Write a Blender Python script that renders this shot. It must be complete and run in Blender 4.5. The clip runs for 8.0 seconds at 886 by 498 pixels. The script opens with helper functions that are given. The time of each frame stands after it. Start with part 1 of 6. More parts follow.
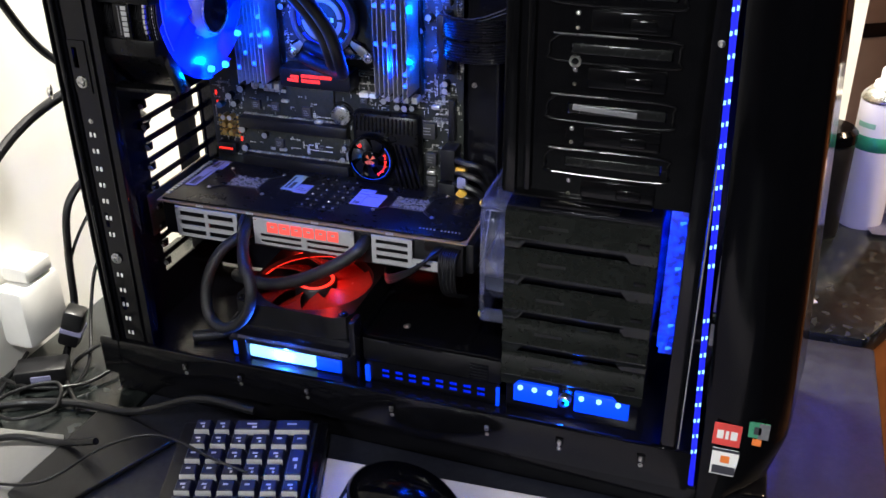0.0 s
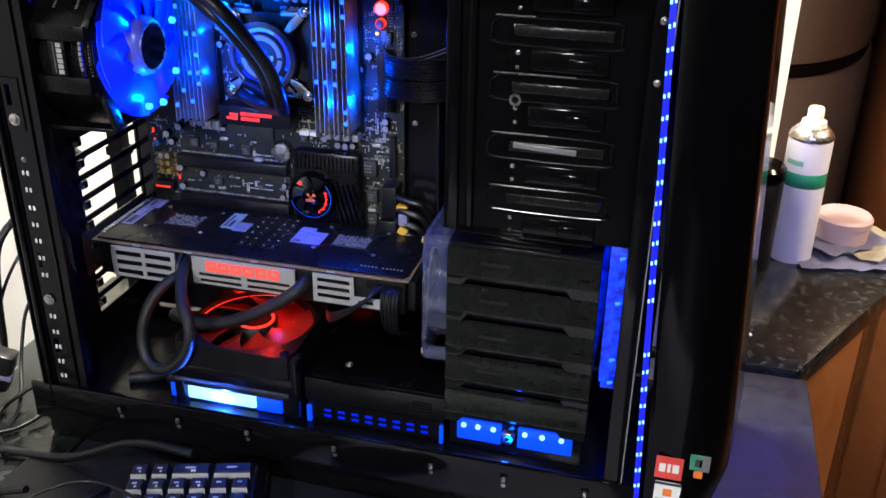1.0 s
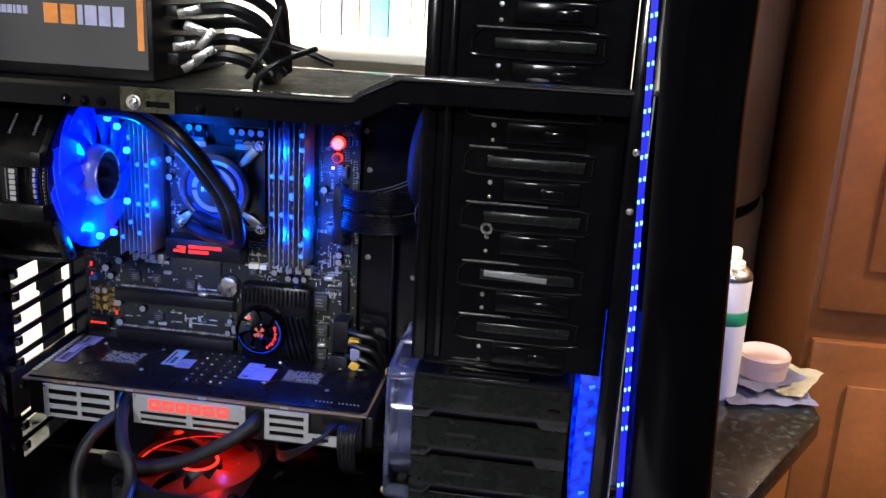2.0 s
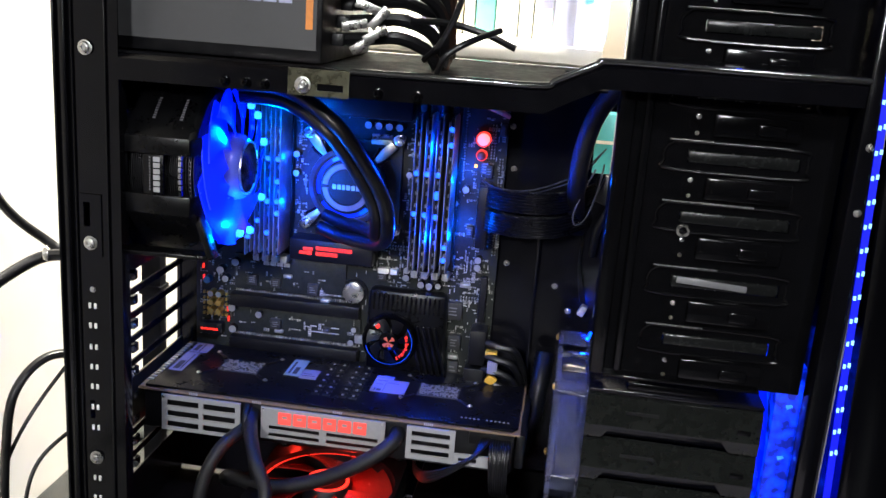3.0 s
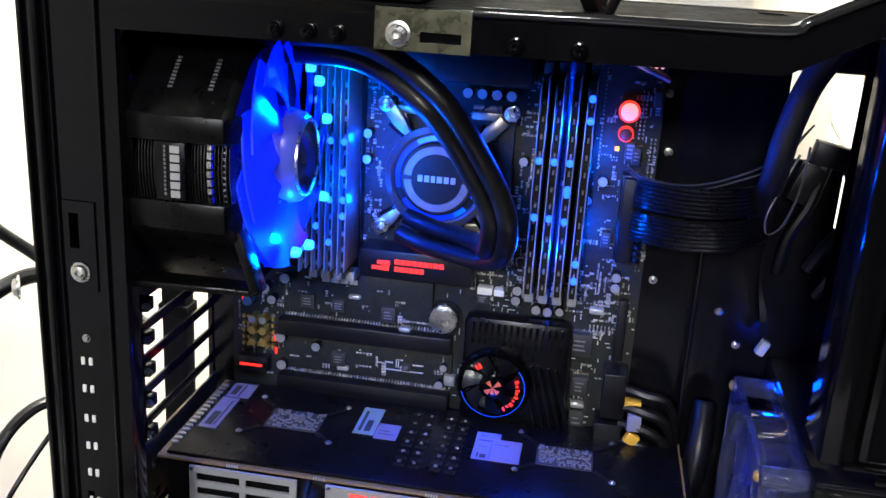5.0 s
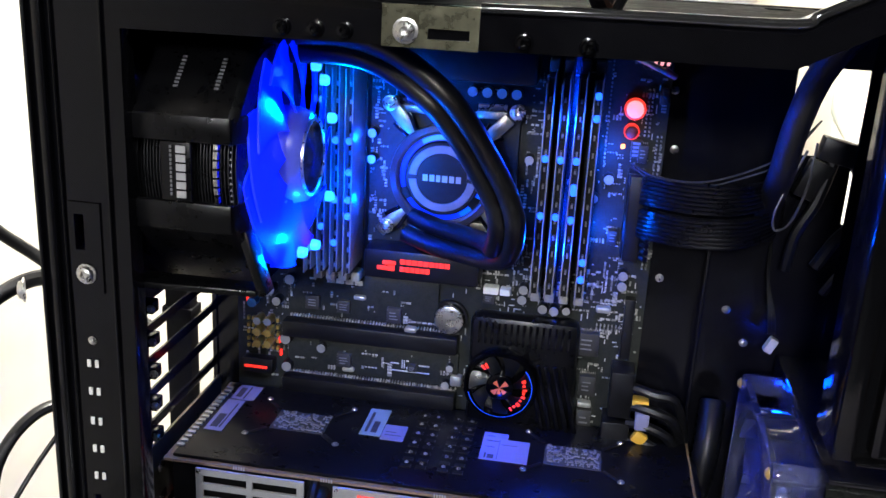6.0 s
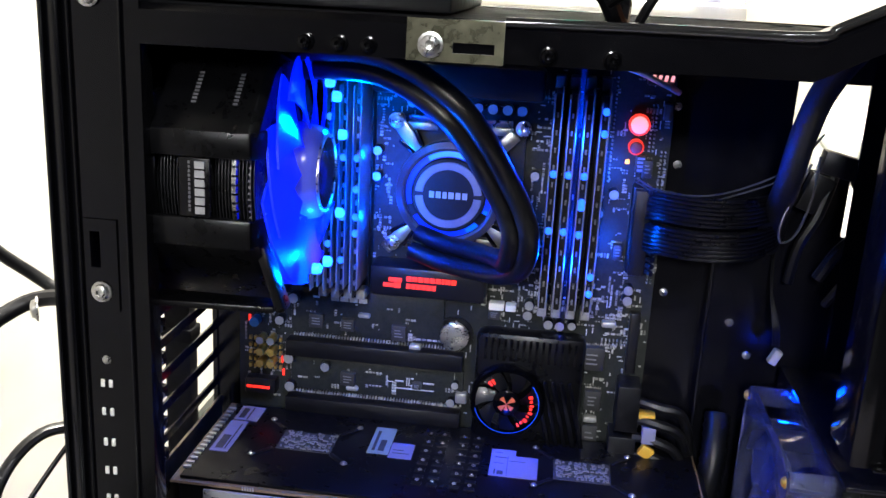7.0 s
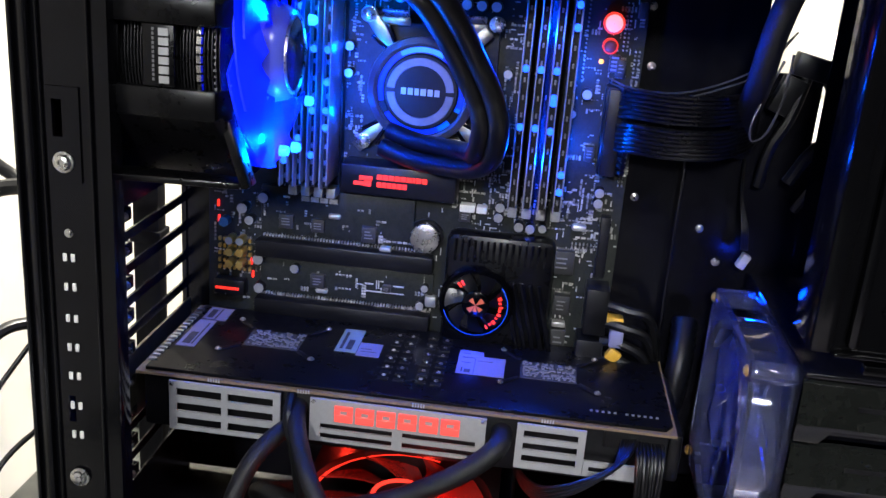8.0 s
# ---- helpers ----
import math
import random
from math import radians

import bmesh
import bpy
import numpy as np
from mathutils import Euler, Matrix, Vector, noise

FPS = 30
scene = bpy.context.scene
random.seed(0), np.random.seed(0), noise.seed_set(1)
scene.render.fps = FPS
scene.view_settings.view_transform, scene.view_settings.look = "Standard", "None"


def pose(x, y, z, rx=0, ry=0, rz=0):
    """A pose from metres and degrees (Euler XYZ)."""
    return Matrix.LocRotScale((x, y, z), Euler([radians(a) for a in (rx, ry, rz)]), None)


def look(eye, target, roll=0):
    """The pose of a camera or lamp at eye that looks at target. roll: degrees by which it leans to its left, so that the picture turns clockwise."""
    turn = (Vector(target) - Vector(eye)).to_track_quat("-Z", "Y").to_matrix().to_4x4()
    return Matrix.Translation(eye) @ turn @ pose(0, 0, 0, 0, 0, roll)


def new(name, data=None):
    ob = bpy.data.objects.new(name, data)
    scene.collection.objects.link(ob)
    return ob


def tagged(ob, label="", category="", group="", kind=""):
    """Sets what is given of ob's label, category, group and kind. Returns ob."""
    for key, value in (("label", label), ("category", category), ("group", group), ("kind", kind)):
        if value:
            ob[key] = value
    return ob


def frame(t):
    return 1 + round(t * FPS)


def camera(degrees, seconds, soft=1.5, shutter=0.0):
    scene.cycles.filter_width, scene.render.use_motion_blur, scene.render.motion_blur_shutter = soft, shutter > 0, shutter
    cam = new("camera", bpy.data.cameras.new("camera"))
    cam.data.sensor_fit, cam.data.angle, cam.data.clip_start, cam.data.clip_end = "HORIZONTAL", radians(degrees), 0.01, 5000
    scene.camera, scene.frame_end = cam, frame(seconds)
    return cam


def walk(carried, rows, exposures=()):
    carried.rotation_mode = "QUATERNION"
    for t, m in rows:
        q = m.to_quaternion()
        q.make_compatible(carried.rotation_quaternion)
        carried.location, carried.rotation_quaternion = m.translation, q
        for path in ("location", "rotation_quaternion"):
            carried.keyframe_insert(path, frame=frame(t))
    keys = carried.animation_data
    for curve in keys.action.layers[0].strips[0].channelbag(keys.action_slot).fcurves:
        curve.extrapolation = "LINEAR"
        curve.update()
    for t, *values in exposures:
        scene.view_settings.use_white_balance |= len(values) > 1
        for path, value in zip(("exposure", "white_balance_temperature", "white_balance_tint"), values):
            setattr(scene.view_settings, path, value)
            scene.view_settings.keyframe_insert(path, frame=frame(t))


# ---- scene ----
cam = camera(50.2, 8.0)
PATH = [
    (0, (0.559, -0.645, 1.453), (0.0, 1.027, 0.51), -0.5),
    (0.5, (0.558, -0.646, 1.449), (0.049, 1.054, 0.527), 0.7),
    (1, (0.556, -0.646, 1.453), (0.111, 1.098, 0.58), 0.9),
    (1.5, (0.556, -0.647, 1.455), (0.123, 1.113, 0.608), 1.2),
    (1.7, (0.542, -0.661, 1.448), (0.211, 1.175, 0.726), 1.8),
    (2.8, (0.364, -0.635, 1.398), (0.167, 1.301, 0.937), 3.9),
    (3, (0.354, -0.621, 1.395), (0.115, 1.293, 0.865), 4.2),
    (3.5, (0.35, -0.565, 1.389), (0.063, 1.314, 0.767), 5.9),
    (4, (0.319, -0.487, 1.382), (-0.013, 1.382, 0.751), 4.4),
    (4.5, (0.278, -0.425, 1.374), (-0.029, 1.459, 0.776), 3.1),
    (4.7, (0.268, -0.413, 1.367), (-0.035, 1.466, 0.754), 3.4),
    (5.8, (0.258, -0.402, 1.362), (-0.007, 1.484, 0.753), 3.1),
    (6, (0.257, -0.405, 1.361), (-0.03, 1.479, 0.754), 3.1),
    (6.5, (0.243, -0.407, 1.36), (-0.003, 1.494, 0.79), 2.8),
    (7, (0.232, -0.411, 1.355), (0.011, 1.498, 0.801), 3.1),
    (7.5, (0.243, -0.415, 1.33), (0.034, 1.48, 0.726), 4.2),
    (8, (0.243, -0.419, 1.315), (0.067, 1.473, 0.69), 4.5),
]
walk(cam, [(t, look(eye, target, roll)) for t, eye, target, roll in PATH])

# ---- world and large lights ----
DESK = 0.862
world = bpy.data.worlds.new("night_room")
world.use_nodes = True
world.node_tree.nodes["Background"].inputs[0].default_value = (0.35, 0.45, 0.6, 1)
world.node_tree.nodes["Background"].inputs[1].default_value = 0.02
scene.world = world


def area_lamp(name, eye, target, power, size, colour, spread=180):
    data = bpy.data.lights.new(name, "AREA")
    data.energy, data.size, data.color, data.spread = power, size, colour, radians(spread)
    ob = new(name, data)
    ob.matrix_world = look(eye, target)
    return ob


# the ceiling lamp behind the case, a weaker one in front, and two unseen added fills for desk and kitchen
area_lamp("ceiling_lamp_back", (0.04, 0.42, 2.35), (0.02, 0.42, 0.9), 42, 0.22, (1.0, 0.95, 0.85), 95)
area_lamp("ceiling_lamp_front", (0.02, -2.6, 2.12), (0.25, 0.1, 1.15), 5.2, 0.24, (0.96, 0.98, 1.0), 60)
area_lamp("fill_lamp_desk", (0.75, -1.15, 2.38), (0.5, 0.0, 0.9), 3.2, 0.16, (0.95, 0.97, 1.0), 70)
area_lamp("fill_lamp_kitchen", (1.75, 0.45, 2.4), (1.05, 1.25, 0.7), 26, 0.3, (1.0, 0.76, 0.52), 100)


def led_lamp(name, at, power, colour=(0.0, 0.035, 1.0)):
    data = bpy.data.lights.new(name, "POINT")
    data.energy, data.color, data.shadow_soft_size = power, colour, 0.003
    ob = new(name, data)
    ob.location = at
    return ob


# the light diodes of the fans, memory and strips
led_lamp("fan_diodes", (0.1175, 0.120, 1.216), 0.42)
led_lamp("fan_diodes_rear", (0.1165, 0.064, 1.203), 0.8, (0.0, 0.13, 1.0))
led_lamp("fan_diodes_upper", (0.1165, 0.100, 1.279), 0.45, (0.0, 0.14, 1.0))
led_lamp("memory_diodes_left", (0.1185, 0.160, 1.246), 0.05, (0.0, 0.06, 1.0))
led_lamp("memory_diodes_left_low", (0.1185, 0.160, 1.206), 0.06, (0.0, 0.06, 1.0))
led_lamp("memory_diodes_right", (0.2675, 0.160, 1.240), 0.2, (0.0, 0.08, 1.0))
led_lamp("memory_diodes_right_low", (0.2675, 0.160, 1.190), 0.2, (0.0, 0.08, 1.0))
led_lamp("memory_diodes", (0.2445, 0.146, 1.268), 0.75)
led_lamp("memory_diodes_low", (0.2445, 0.146, 1.190), 0.75)
led_lamp("chipset_fan_diodes", (0.2132, 0.150, 1.070), 0.03)
led_lamp("top_bay_diodes", (0.470, 0.016, 1.466), 0.14)
led_lamp("tube_light", (0.165, 0.031, 0.922), 1.3, (0.02, 0.12, 1.0))
led_lamp("floor_strip_light", (0.447, 0.024, 0.936), 0.16, (0.0, 0.06, 1.0))
led_lamp("front_fan_diodes", (0.528, 0.05, 1.075), 0.4)
led_lamp("red_fan_diodes", (0.197, 0.080, 0.9985), 0.13, (1.0, 0.03, 0.015))
led_lamp("red_fan_diodes_rear", (0.135, 0.150, 0.9985), 0.04, (1.0, 0.03, 0.015))
led_lamp("clear_fan_diodes", (0.3855, 0.150, 1.120), 0.03)


# ---- materials ----
def mat(name, colour, rough=0.5, metal=0.0, vary=0.25, scale=60.0, bump=0.0, fine=4.0, colour2=None, coat=0.0, island=False, spec=0.5):
    """A surface with variation at two scales."""
    m = bpy.data.materials.new(name)
    m.use_nodes = True
    nt = m.node_tree
    b = nt.nodes["Principled BSDF"]
    b.inputs["Roughness"].default_value = rough
    b.inputs["Metallic"].default_value = metal
    b.inputs["Coat Weight"].default_value = coat
    b.inputs["Specular IOR Level"].default_value = spec
    tc = nt.nodes.new("ShaderNodeTexCoord")
    n1 = nt.nodes.new("ShaderNodeTexNoise")
    n1.inputs["Scale"].default_value, n1.inputs["Detail"].default_value = scale, 6
    n2 = nt.nodes.new("ShaderNodeTexNoise")
    n2.inputs["Scale"].default_value, n2.inputs["Detail"].default_value = scale * fine, 3
    mix = nt.nodes.new("ShaderNodeMath")
    mix.operation = "MULTIPLY_ADD"
    mix.inputs[1].default_value = 0.65
    half = nt.nodes.new("ShaderNodeMath")
    half.operation = "MULTIPLY"
    half.inputs[1].default_value = 0.35
    ramp = nt.nodes.new("ShaderNodeMix")
    ramp.data_type = "RGBA"
    c2 = colour2 or tuple(c * (1 - vary) for c in colour)
    ramp.inputs[6].default_value, ramp.inputs[7].default_value = (*c2, 1), (*colour, 1)
    ln = nt.links.new
    for n in (n1, n2):
        ln(tc.outputs["Object"], n.inputs["Vector"])
    ln(n1.outputs["Fac"], mix.inputs[0])
    ln(n2.outputs["Fac"], half.inputs[0])
    ln(half.outputs[0], mix.inputs[2])
    stretch = nt.nodes.new("ShaderNodeMapRange")
    stretch.inputs["From Min"].default_value, stretch.inputs["From Max"].default_value = 0.33, 0.67
    ln(mix.outputs[0], stretch.inputs["Value"])
    ln(stretch.outputs[0], ramp.inputs[0])
    ln(ramp.outputs[2], b.inputs["Base Color"])
    rr = nt.nodes.new("ShaderNodeMapRange")
    rr.inputs["To Min"].default_value, rr.inputs["To Max"].default_value = rough * 0.8, min(1, rough * 1.25)
    ln(stretch.outputs[0], rr.inputs["Value"])
    ln(rr.outputs[0], b.inputs["Roughness"])
    if island:
        geo = nt.nodes.new("ShaderNodeNewGeometry")
        hv = nt.nodes.new("ShaderNodeHueSaturation")
        val = nt.nodes.new("ShaderNodeMapRange")
        val.inputs["To Min"].default_value, val.inputs["To Max"].default_value = 0.35, 1.5
        ln(geo.outputs["Random Per Island"], val.inputs["Value"])
        ln(val.outputs[0], hv.inputs["Value"])
        ln(ramp.outputs[2], hv.inputs["Color"])
        ln(hv.outputs[0], b.inputs["Base Color"])
    if bump:
        bp = nt.nodes.new("ShaderNodeBump")
        bp.inputs["Strength"].default_value, bp.inputs["Distance"].default_value = bump, 0.001
        ln(mix.outputs[0], bp.inputs["Height"])
        ln(bp.outputs[0], b.inputs["Normal"])
    return m


def glow(name, colour, strength):
    m = bpy.data.materials.new(name)
    m.use_nodes = True
    b = m.node_tree.nodes["Principled BSDF"]
    b.inputs["Base Color"].default_value = (*[c * 0.5 for c in colour], 1)
    b.inputs["Emission Color"].default_value = (*colour, 1)
    b.inputs["Emission Strength"].default_value = strength
    return m


def clear(name, colour, rough, weight=1.0):
    m = mat(name, colour, rough, 0.0, 0.1, 40)
    b = m.node_tree.nodes["Principled BSDF"]
    b.inputs["Transmission Weight"].default_value = weight
    b.inputs["IOR"].default_value = 1.4
    return m


BLACK = mat("black_steel_paint", (0.003, 0.003, 0.004), 0.13, 0.0, 0.4, 25, 0.05, spec=0.24)
BLACK_IN = mat("black_inner_steel", (0.005, 0.005, 0.0075), 0.2, 0.0, 0.4, 40, 0.05, spec=0.3)
GLOSS = mat("gloss_black_plastic", (0.0015, 0.0015, 0.002), 0.12, 0.0, 0.3, 12, spec=0.14)
MATTE = mat("matte_black_plastic", (0.0055, 0.0055, 0.0065), 0.36, 0.0, 0.4, 90, 0.15, spec=0.3)
TRAY = mat("tray_plastic", (0.010, 0.011, 0.010), 0.12, 0.0, 0.4, 45, 0.2, spec=0.3)
RUBBER = mat("black_rubber", (0.005, 0.005, 0.006), 0.36, 0.0, 0.3, 120, 0.1, spec=0.35)
BRAID = mat("braided_sleeve", (0.008, 0.008, 0.009), 0.42, 0.0, 0.6, 900, 0.5, spec=0.4)
PCB = mat("black_circuit_board", (0.011, 0.013, 0.0125), 0.42, 0.0, 0.5, 180, 0.2, colour2=(0.022, 0.024, 0.021), spec=0.25)
DRUM = mat("black_shroud_plastic", (0.0025, 0.0025, 0.003), 0.3, 0.0, 0.4, 90, 0.1, spec=0.22)
PCB_EDGE = mat("board_edge", (0.22, 0.15, 0.09), 0.6, 0.0, 0.4, 300)
CHIP = mat("chip_epoxy", (0.035, 0.035, 0.035), 0.5, 0.0, 0.3, 300, island=True)
SMD = mat("small_components", (0.5, 0.49, 0.44), 0.4, 0.1, 0.7, 700, island=True)
TRACE = mat("board_legends", (0.7, 0.7, 0.67), 0.6, 0.0, 0.5, 500)
CAPTOP = mat("capacitor_tops", (0.5, 0.5, 0.47), 0.35, 0.7, 0.2, 300)
GOLD = mat("gold_capacitors", (0.55, 0.36, 0.08), 0.35, 0.5, 0.3, 300)
STEEL = mat("bright_steel", (0.62, 0.61, 0.58), 0.28, 1.0, 0.2, 200, 0.05)
DULLSTEEL = mat("dull_steel", (0.34, 0.325, 0.26), 0.34, 1.0, 0.25, 80, 0.05)
PLATE = mat("brushed_grey_plate", (0.40, 0.40, 0.41), 0.42, 0.35, 0.12, 300, 0.05)
GREY = mat("grey_ring", (0.2, 0.2, 0.21), 0.4, 0.3, 0.2, 100)
WHITE = mat("white_paint", (0.8, 0.78, 0.72), 0.7, 0.0, 0.06, 6, 0.1)
DULL = mat("dull_black_sheet", (0.004, 0.004, 0.005), 0.75, 0.0, 0.3, 60, spec=0.08)
RAMGREY = mat("memory_spreader", (0.30, 0.30, 0.32), 0.35, 0.35, 0.3, 200)
WIREGREY = mat("grey_wire_jacket", (0.06, 0.06, 0.07), 0.35, 0.0, 0.3, 120)
CABLE = mat("black_cable_jacket", (0.004, 0.004, 0.006), 0.3, 0.0, 0.3, 120, 0.05, spec=0.25)
EDGEGREY = mat("pale_edge_grey", (0.09, 0.09, 0.085), 0.3, 0.3, 0.6, 300)
PUMPRIM = mat("pump_rim_grey", (0.045, 0.047, 0.055), 0.35, 0.2, 0.2, 100)
LITBLUE = glow("painted_blue_glow_acrylic", (0.0, 0.03, 1.0), 0.8)
BAYG = mat("gloss_bay_black", (0.003, 0.003, 0.0035), 0.13, 0.0, 0.3, 40, 0.06, spec=0.16)
CYANDOT = glow("cyan_led_point", (0.02, 0.24, 1.0), 3.4)
DIM = mat("dim_painted_wall", (0.20, 0.19, 0.18), 0.8, 0.0, 0.15, 5, 0.1)
WHITEP = mat("white_plastic", (0.75, 0.74, 0.70), 0.4, 0.0, 0.08, 20)
LABEL = mat("paper_label", (0.19, 0.19, 0.31), 0.5, 0.0, 0.1, 60)
LABEL_G = mat("green_grey_label", (0.22, 0.30, 0.32), 0.5, 0.0, 0.15, 60)
INK = mat("print_ink", (0.03, 0.03, 0.04), 0.6, 0.0, 0.2, 60)
BLUEDOT = glow("blue_led_point", (0.012, 0.10, 1.0), 3.4)
BLUESTRIP = glow("blue_strip_band", (0.002, 0.008, 1.0), 0.6)
BLUEPANEL = glow("blue_panel", (0.0, 0.05, 1.0), 1.3)
ICE = glow("ice_blue_tube", (0.30, 0.75, 1.0), 1.7)
REDGLOW = glow("red_led", (1.0, 0.03, 0.015), 1.6)
REDSOFT = glow("red_backlit_lettering", (1.0, 0.10, 0.08), 0.75)
REDHOT = glow("red_ring", (1.0, 0.05, 0.03), 1.3)
PINK = glow("pink_button", (1.0, 0.42, 0.42), 1.15)
ORANGE = glow("orange_led", (1.0, 0.35, 0.05), 4)
# blue emission puts the diodes' light into the blades and hub themselves
BLUEFAN = clear("self_lit_blue_acrylic", (0.02, 0.05, 0.75), 0.22, 0.4)
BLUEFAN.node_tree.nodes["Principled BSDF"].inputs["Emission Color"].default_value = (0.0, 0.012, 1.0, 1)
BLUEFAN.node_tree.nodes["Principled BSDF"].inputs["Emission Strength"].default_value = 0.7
# clear plastic; the blue tint paints in light from nearby diodes
ACRYLIC = clear("blue_lit_acrylic", (0.60, 0.66, 1.0), 0.07, 0.95)
# dark blades: red diode light is put into their colour and faint emission
REDFAN = mat("red_lit_fan_blades", (0.20, 0.014, 0.01), 0.22, 0.0, 0.3, 60)
REDFAN.node_tree.nodes["Principled BSDF"].inputs["Emission Color"].default_value = (1.0, 0.01, 0.005, 1)
REDFAN.node_tree.nodes["Principled BSDF"].inputs["Emission Strength"].default_value = 0.012
GRANITE = mat("dark_granite", (0.009, 0.011, 0.011), 0.2, 0.0, 0.6, 60, 0.0, colour2=(0.003, 0.004, 0.004))
gt = GRANITE.node_tree
fleck = gt.nodes.new("ShaderNodeTexVoronoi")
fleck.inputs["Scale"].default_value = 150
pick = gt.nodes.new("ShaderNodeSeparateColor")
cut = gt.nodes.new("ShaderNodeMapRange")
cut.inputs["From Min"].default_value, cut.inputs["From Max"].default_value = 0.78, 1.0
tone = gt.nodes.new("ShaderNodeMix")
tone.data_type = "RGBA"
tone.inputs[7].default_value = (0.028, 0.032, 0.03, 1)
old = gt.nodes["Principled BSDF"].inputs["Base Color"].links[0].from_socket
place = gt.nodes.new("ShaderNodeTexCoord")
gt.links.new(place.outputs["Object"], fleck.inputs["Vector"])
gt.links.new(fleck.outputs["Color"], pick.inputs["Color"])
gt.links.new(pick.outputs["Red"], cut.inputs["Value"])
gt.links.new(cut.outputs[0], tone.inputs[0])
gt.links.new(old, tone.inputs[6])
gt.links.new(tone.outputs[2], gt.nodes["Principled BSDF"].inputs["Base Color"])
BOARD = mat("grey_board", (0.006, 0.007, 0.014), 0.5, 0.0, 0.12, 50, 0.1)
WOOD = mat("orange_pine", (0.21, 0.075, 0.024), 0.4, 0.0, 0.4, 7, 0.1, fine=9)
APPL = mat("grey_appliance", (0.30, 0.22, 0.19), 0.35, 0.1, 0.15, 8)
FLOORM = mat("brown_floor", (0.17, 0.075, 0.035), 0.5, 0.0, 0.35, 9, 0.1)


# noise in the emission paints diode light scattered in the front fan's ribbed acrylic
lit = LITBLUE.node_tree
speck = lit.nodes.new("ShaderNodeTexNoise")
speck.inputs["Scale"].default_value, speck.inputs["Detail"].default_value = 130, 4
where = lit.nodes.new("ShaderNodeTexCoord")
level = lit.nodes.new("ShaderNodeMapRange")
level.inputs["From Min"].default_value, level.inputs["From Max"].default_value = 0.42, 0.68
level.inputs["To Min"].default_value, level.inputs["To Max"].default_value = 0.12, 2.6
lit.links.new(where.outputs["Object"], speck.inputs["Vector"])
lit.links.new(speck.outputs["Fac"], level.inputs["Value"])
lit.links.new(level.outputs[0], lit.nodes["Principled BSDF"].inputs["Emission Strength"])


# ---- builders ----
def origin(ob):
    p = Vector((0, 0, 0))
    while ob:
        p, ob = p + ob.location, ob.parent
    return p


def thing(name, label, category, at=(0, 0, 0), group="", kind=""):
    ob = new(name)
    ob.location = at
    ob.empty_display_size = 0.02
    return tagged(ob, label, category, group, kind)


def link(name, bm, material, smooth=False):
    me = bpy.data.meshes.new(name)
    bm.normal_update()
    bm.to_mesh(me)
    bm.free()
    me.materials.append(material)
    if smooth:
        me.set_sharp_from_angle(angle=radians(40))
    return new(name, me)


def part(name, bm, material, parent, label="", smooth=True):
    bmesh.ops.translate(bm, vec=-origin(parent), verts=bm.verts)
    if smooth:
        for f in bm.faces:
            f.smooth = True
    ob = link(name, bm, material, smooth)
    ob.parent = parent
    return tagged(ob, label)


def solo(name, bm, material, label, category, group="", kind="", smooth=True):
    if smooth:
        for f in bm.faces:
            f.smooth = True
    return tagged(link(name, bm, material, smooth), label, category, group, kind)


def box(x0, x1, y0, y1, z0, z1, bevel=0.0, bm=None):
    bm = bm or bmesh.new()
    vs = bmesh.ops.create_cube(bm, size=1)["verts"]
    for v in vs:
        v.co = Vector((x0 + (v.co.x + 0.5) * (x1 - x0), y0 + (v.co.y + 0.5) * (y1 - y0), z0 + (v.co.z + 0.5) * (z1 - z0)))
    if bevel:
        edges = list({e for v in vs for e in v.link_edges})
        bmesh.ops.bevel(bm, geom=edges, offset=bevel, segments=2, affect="EDGES", profile=0.5)
    return bm


def quick_boxes(boxes):
    """Many plain boxes in one mesh, without operators."""
    verts, faces = [], []
    for x0, x1, y0, y1, z0, z1 in boxes:
        n = len(verts)
        verts += [(x0, y0, z0), (x1, y0, z0), (x1, y1, z0), (x0, y1, z0), (x0, y0, z1), (x1, y0, z1), (x1, y1, z1), (x0, y1, z1)]
        faces += [[n + i for i in f] for f in ((0, 3, 2, 1), (4, 5, 6, 7), (0, 1, 5, 4), (1, 2, 6, 5), (2, 3, 7, 6), (3, 0, 4, 7))]
    me = bpy.data.meshes.new("boxes")
    me.from_pydata(verts, [], faces)
    bm = bmesh.new()
    bm.from_mesh(me)
    bpy.data.meshes.remove(me)
    return bm


def rod(p0, p1, r0, r1=None, seg=20, bm=None, bevel=0.0):
    bm = bm or bmesh.new()
    p0, p1 = Vector(p0), Vector(p1)
    turn = (p1 - p0).to_track_quat("Z", "Y").to_matrix().to_4x4()
    m = Matrix.Translation((p0 + p1) / 2) @ turn
    made = bmesh.ops.create_cone(bm, cap_ends=True, segments=seg, radius1=r0, radius2=r0 if r1 is None else r1, depth=(p1 - p0).length, matrix=m)["verts"]
    if bevel:
        caps = {e for v in made for f in v.link_faces if len(f.verts) > 4 for e in f.edges}
        bmesh.ops.bevel(bm, geom=list(caps), offset=bevel, segments=2, affect="EDGES", profile=0.5)
    return bm


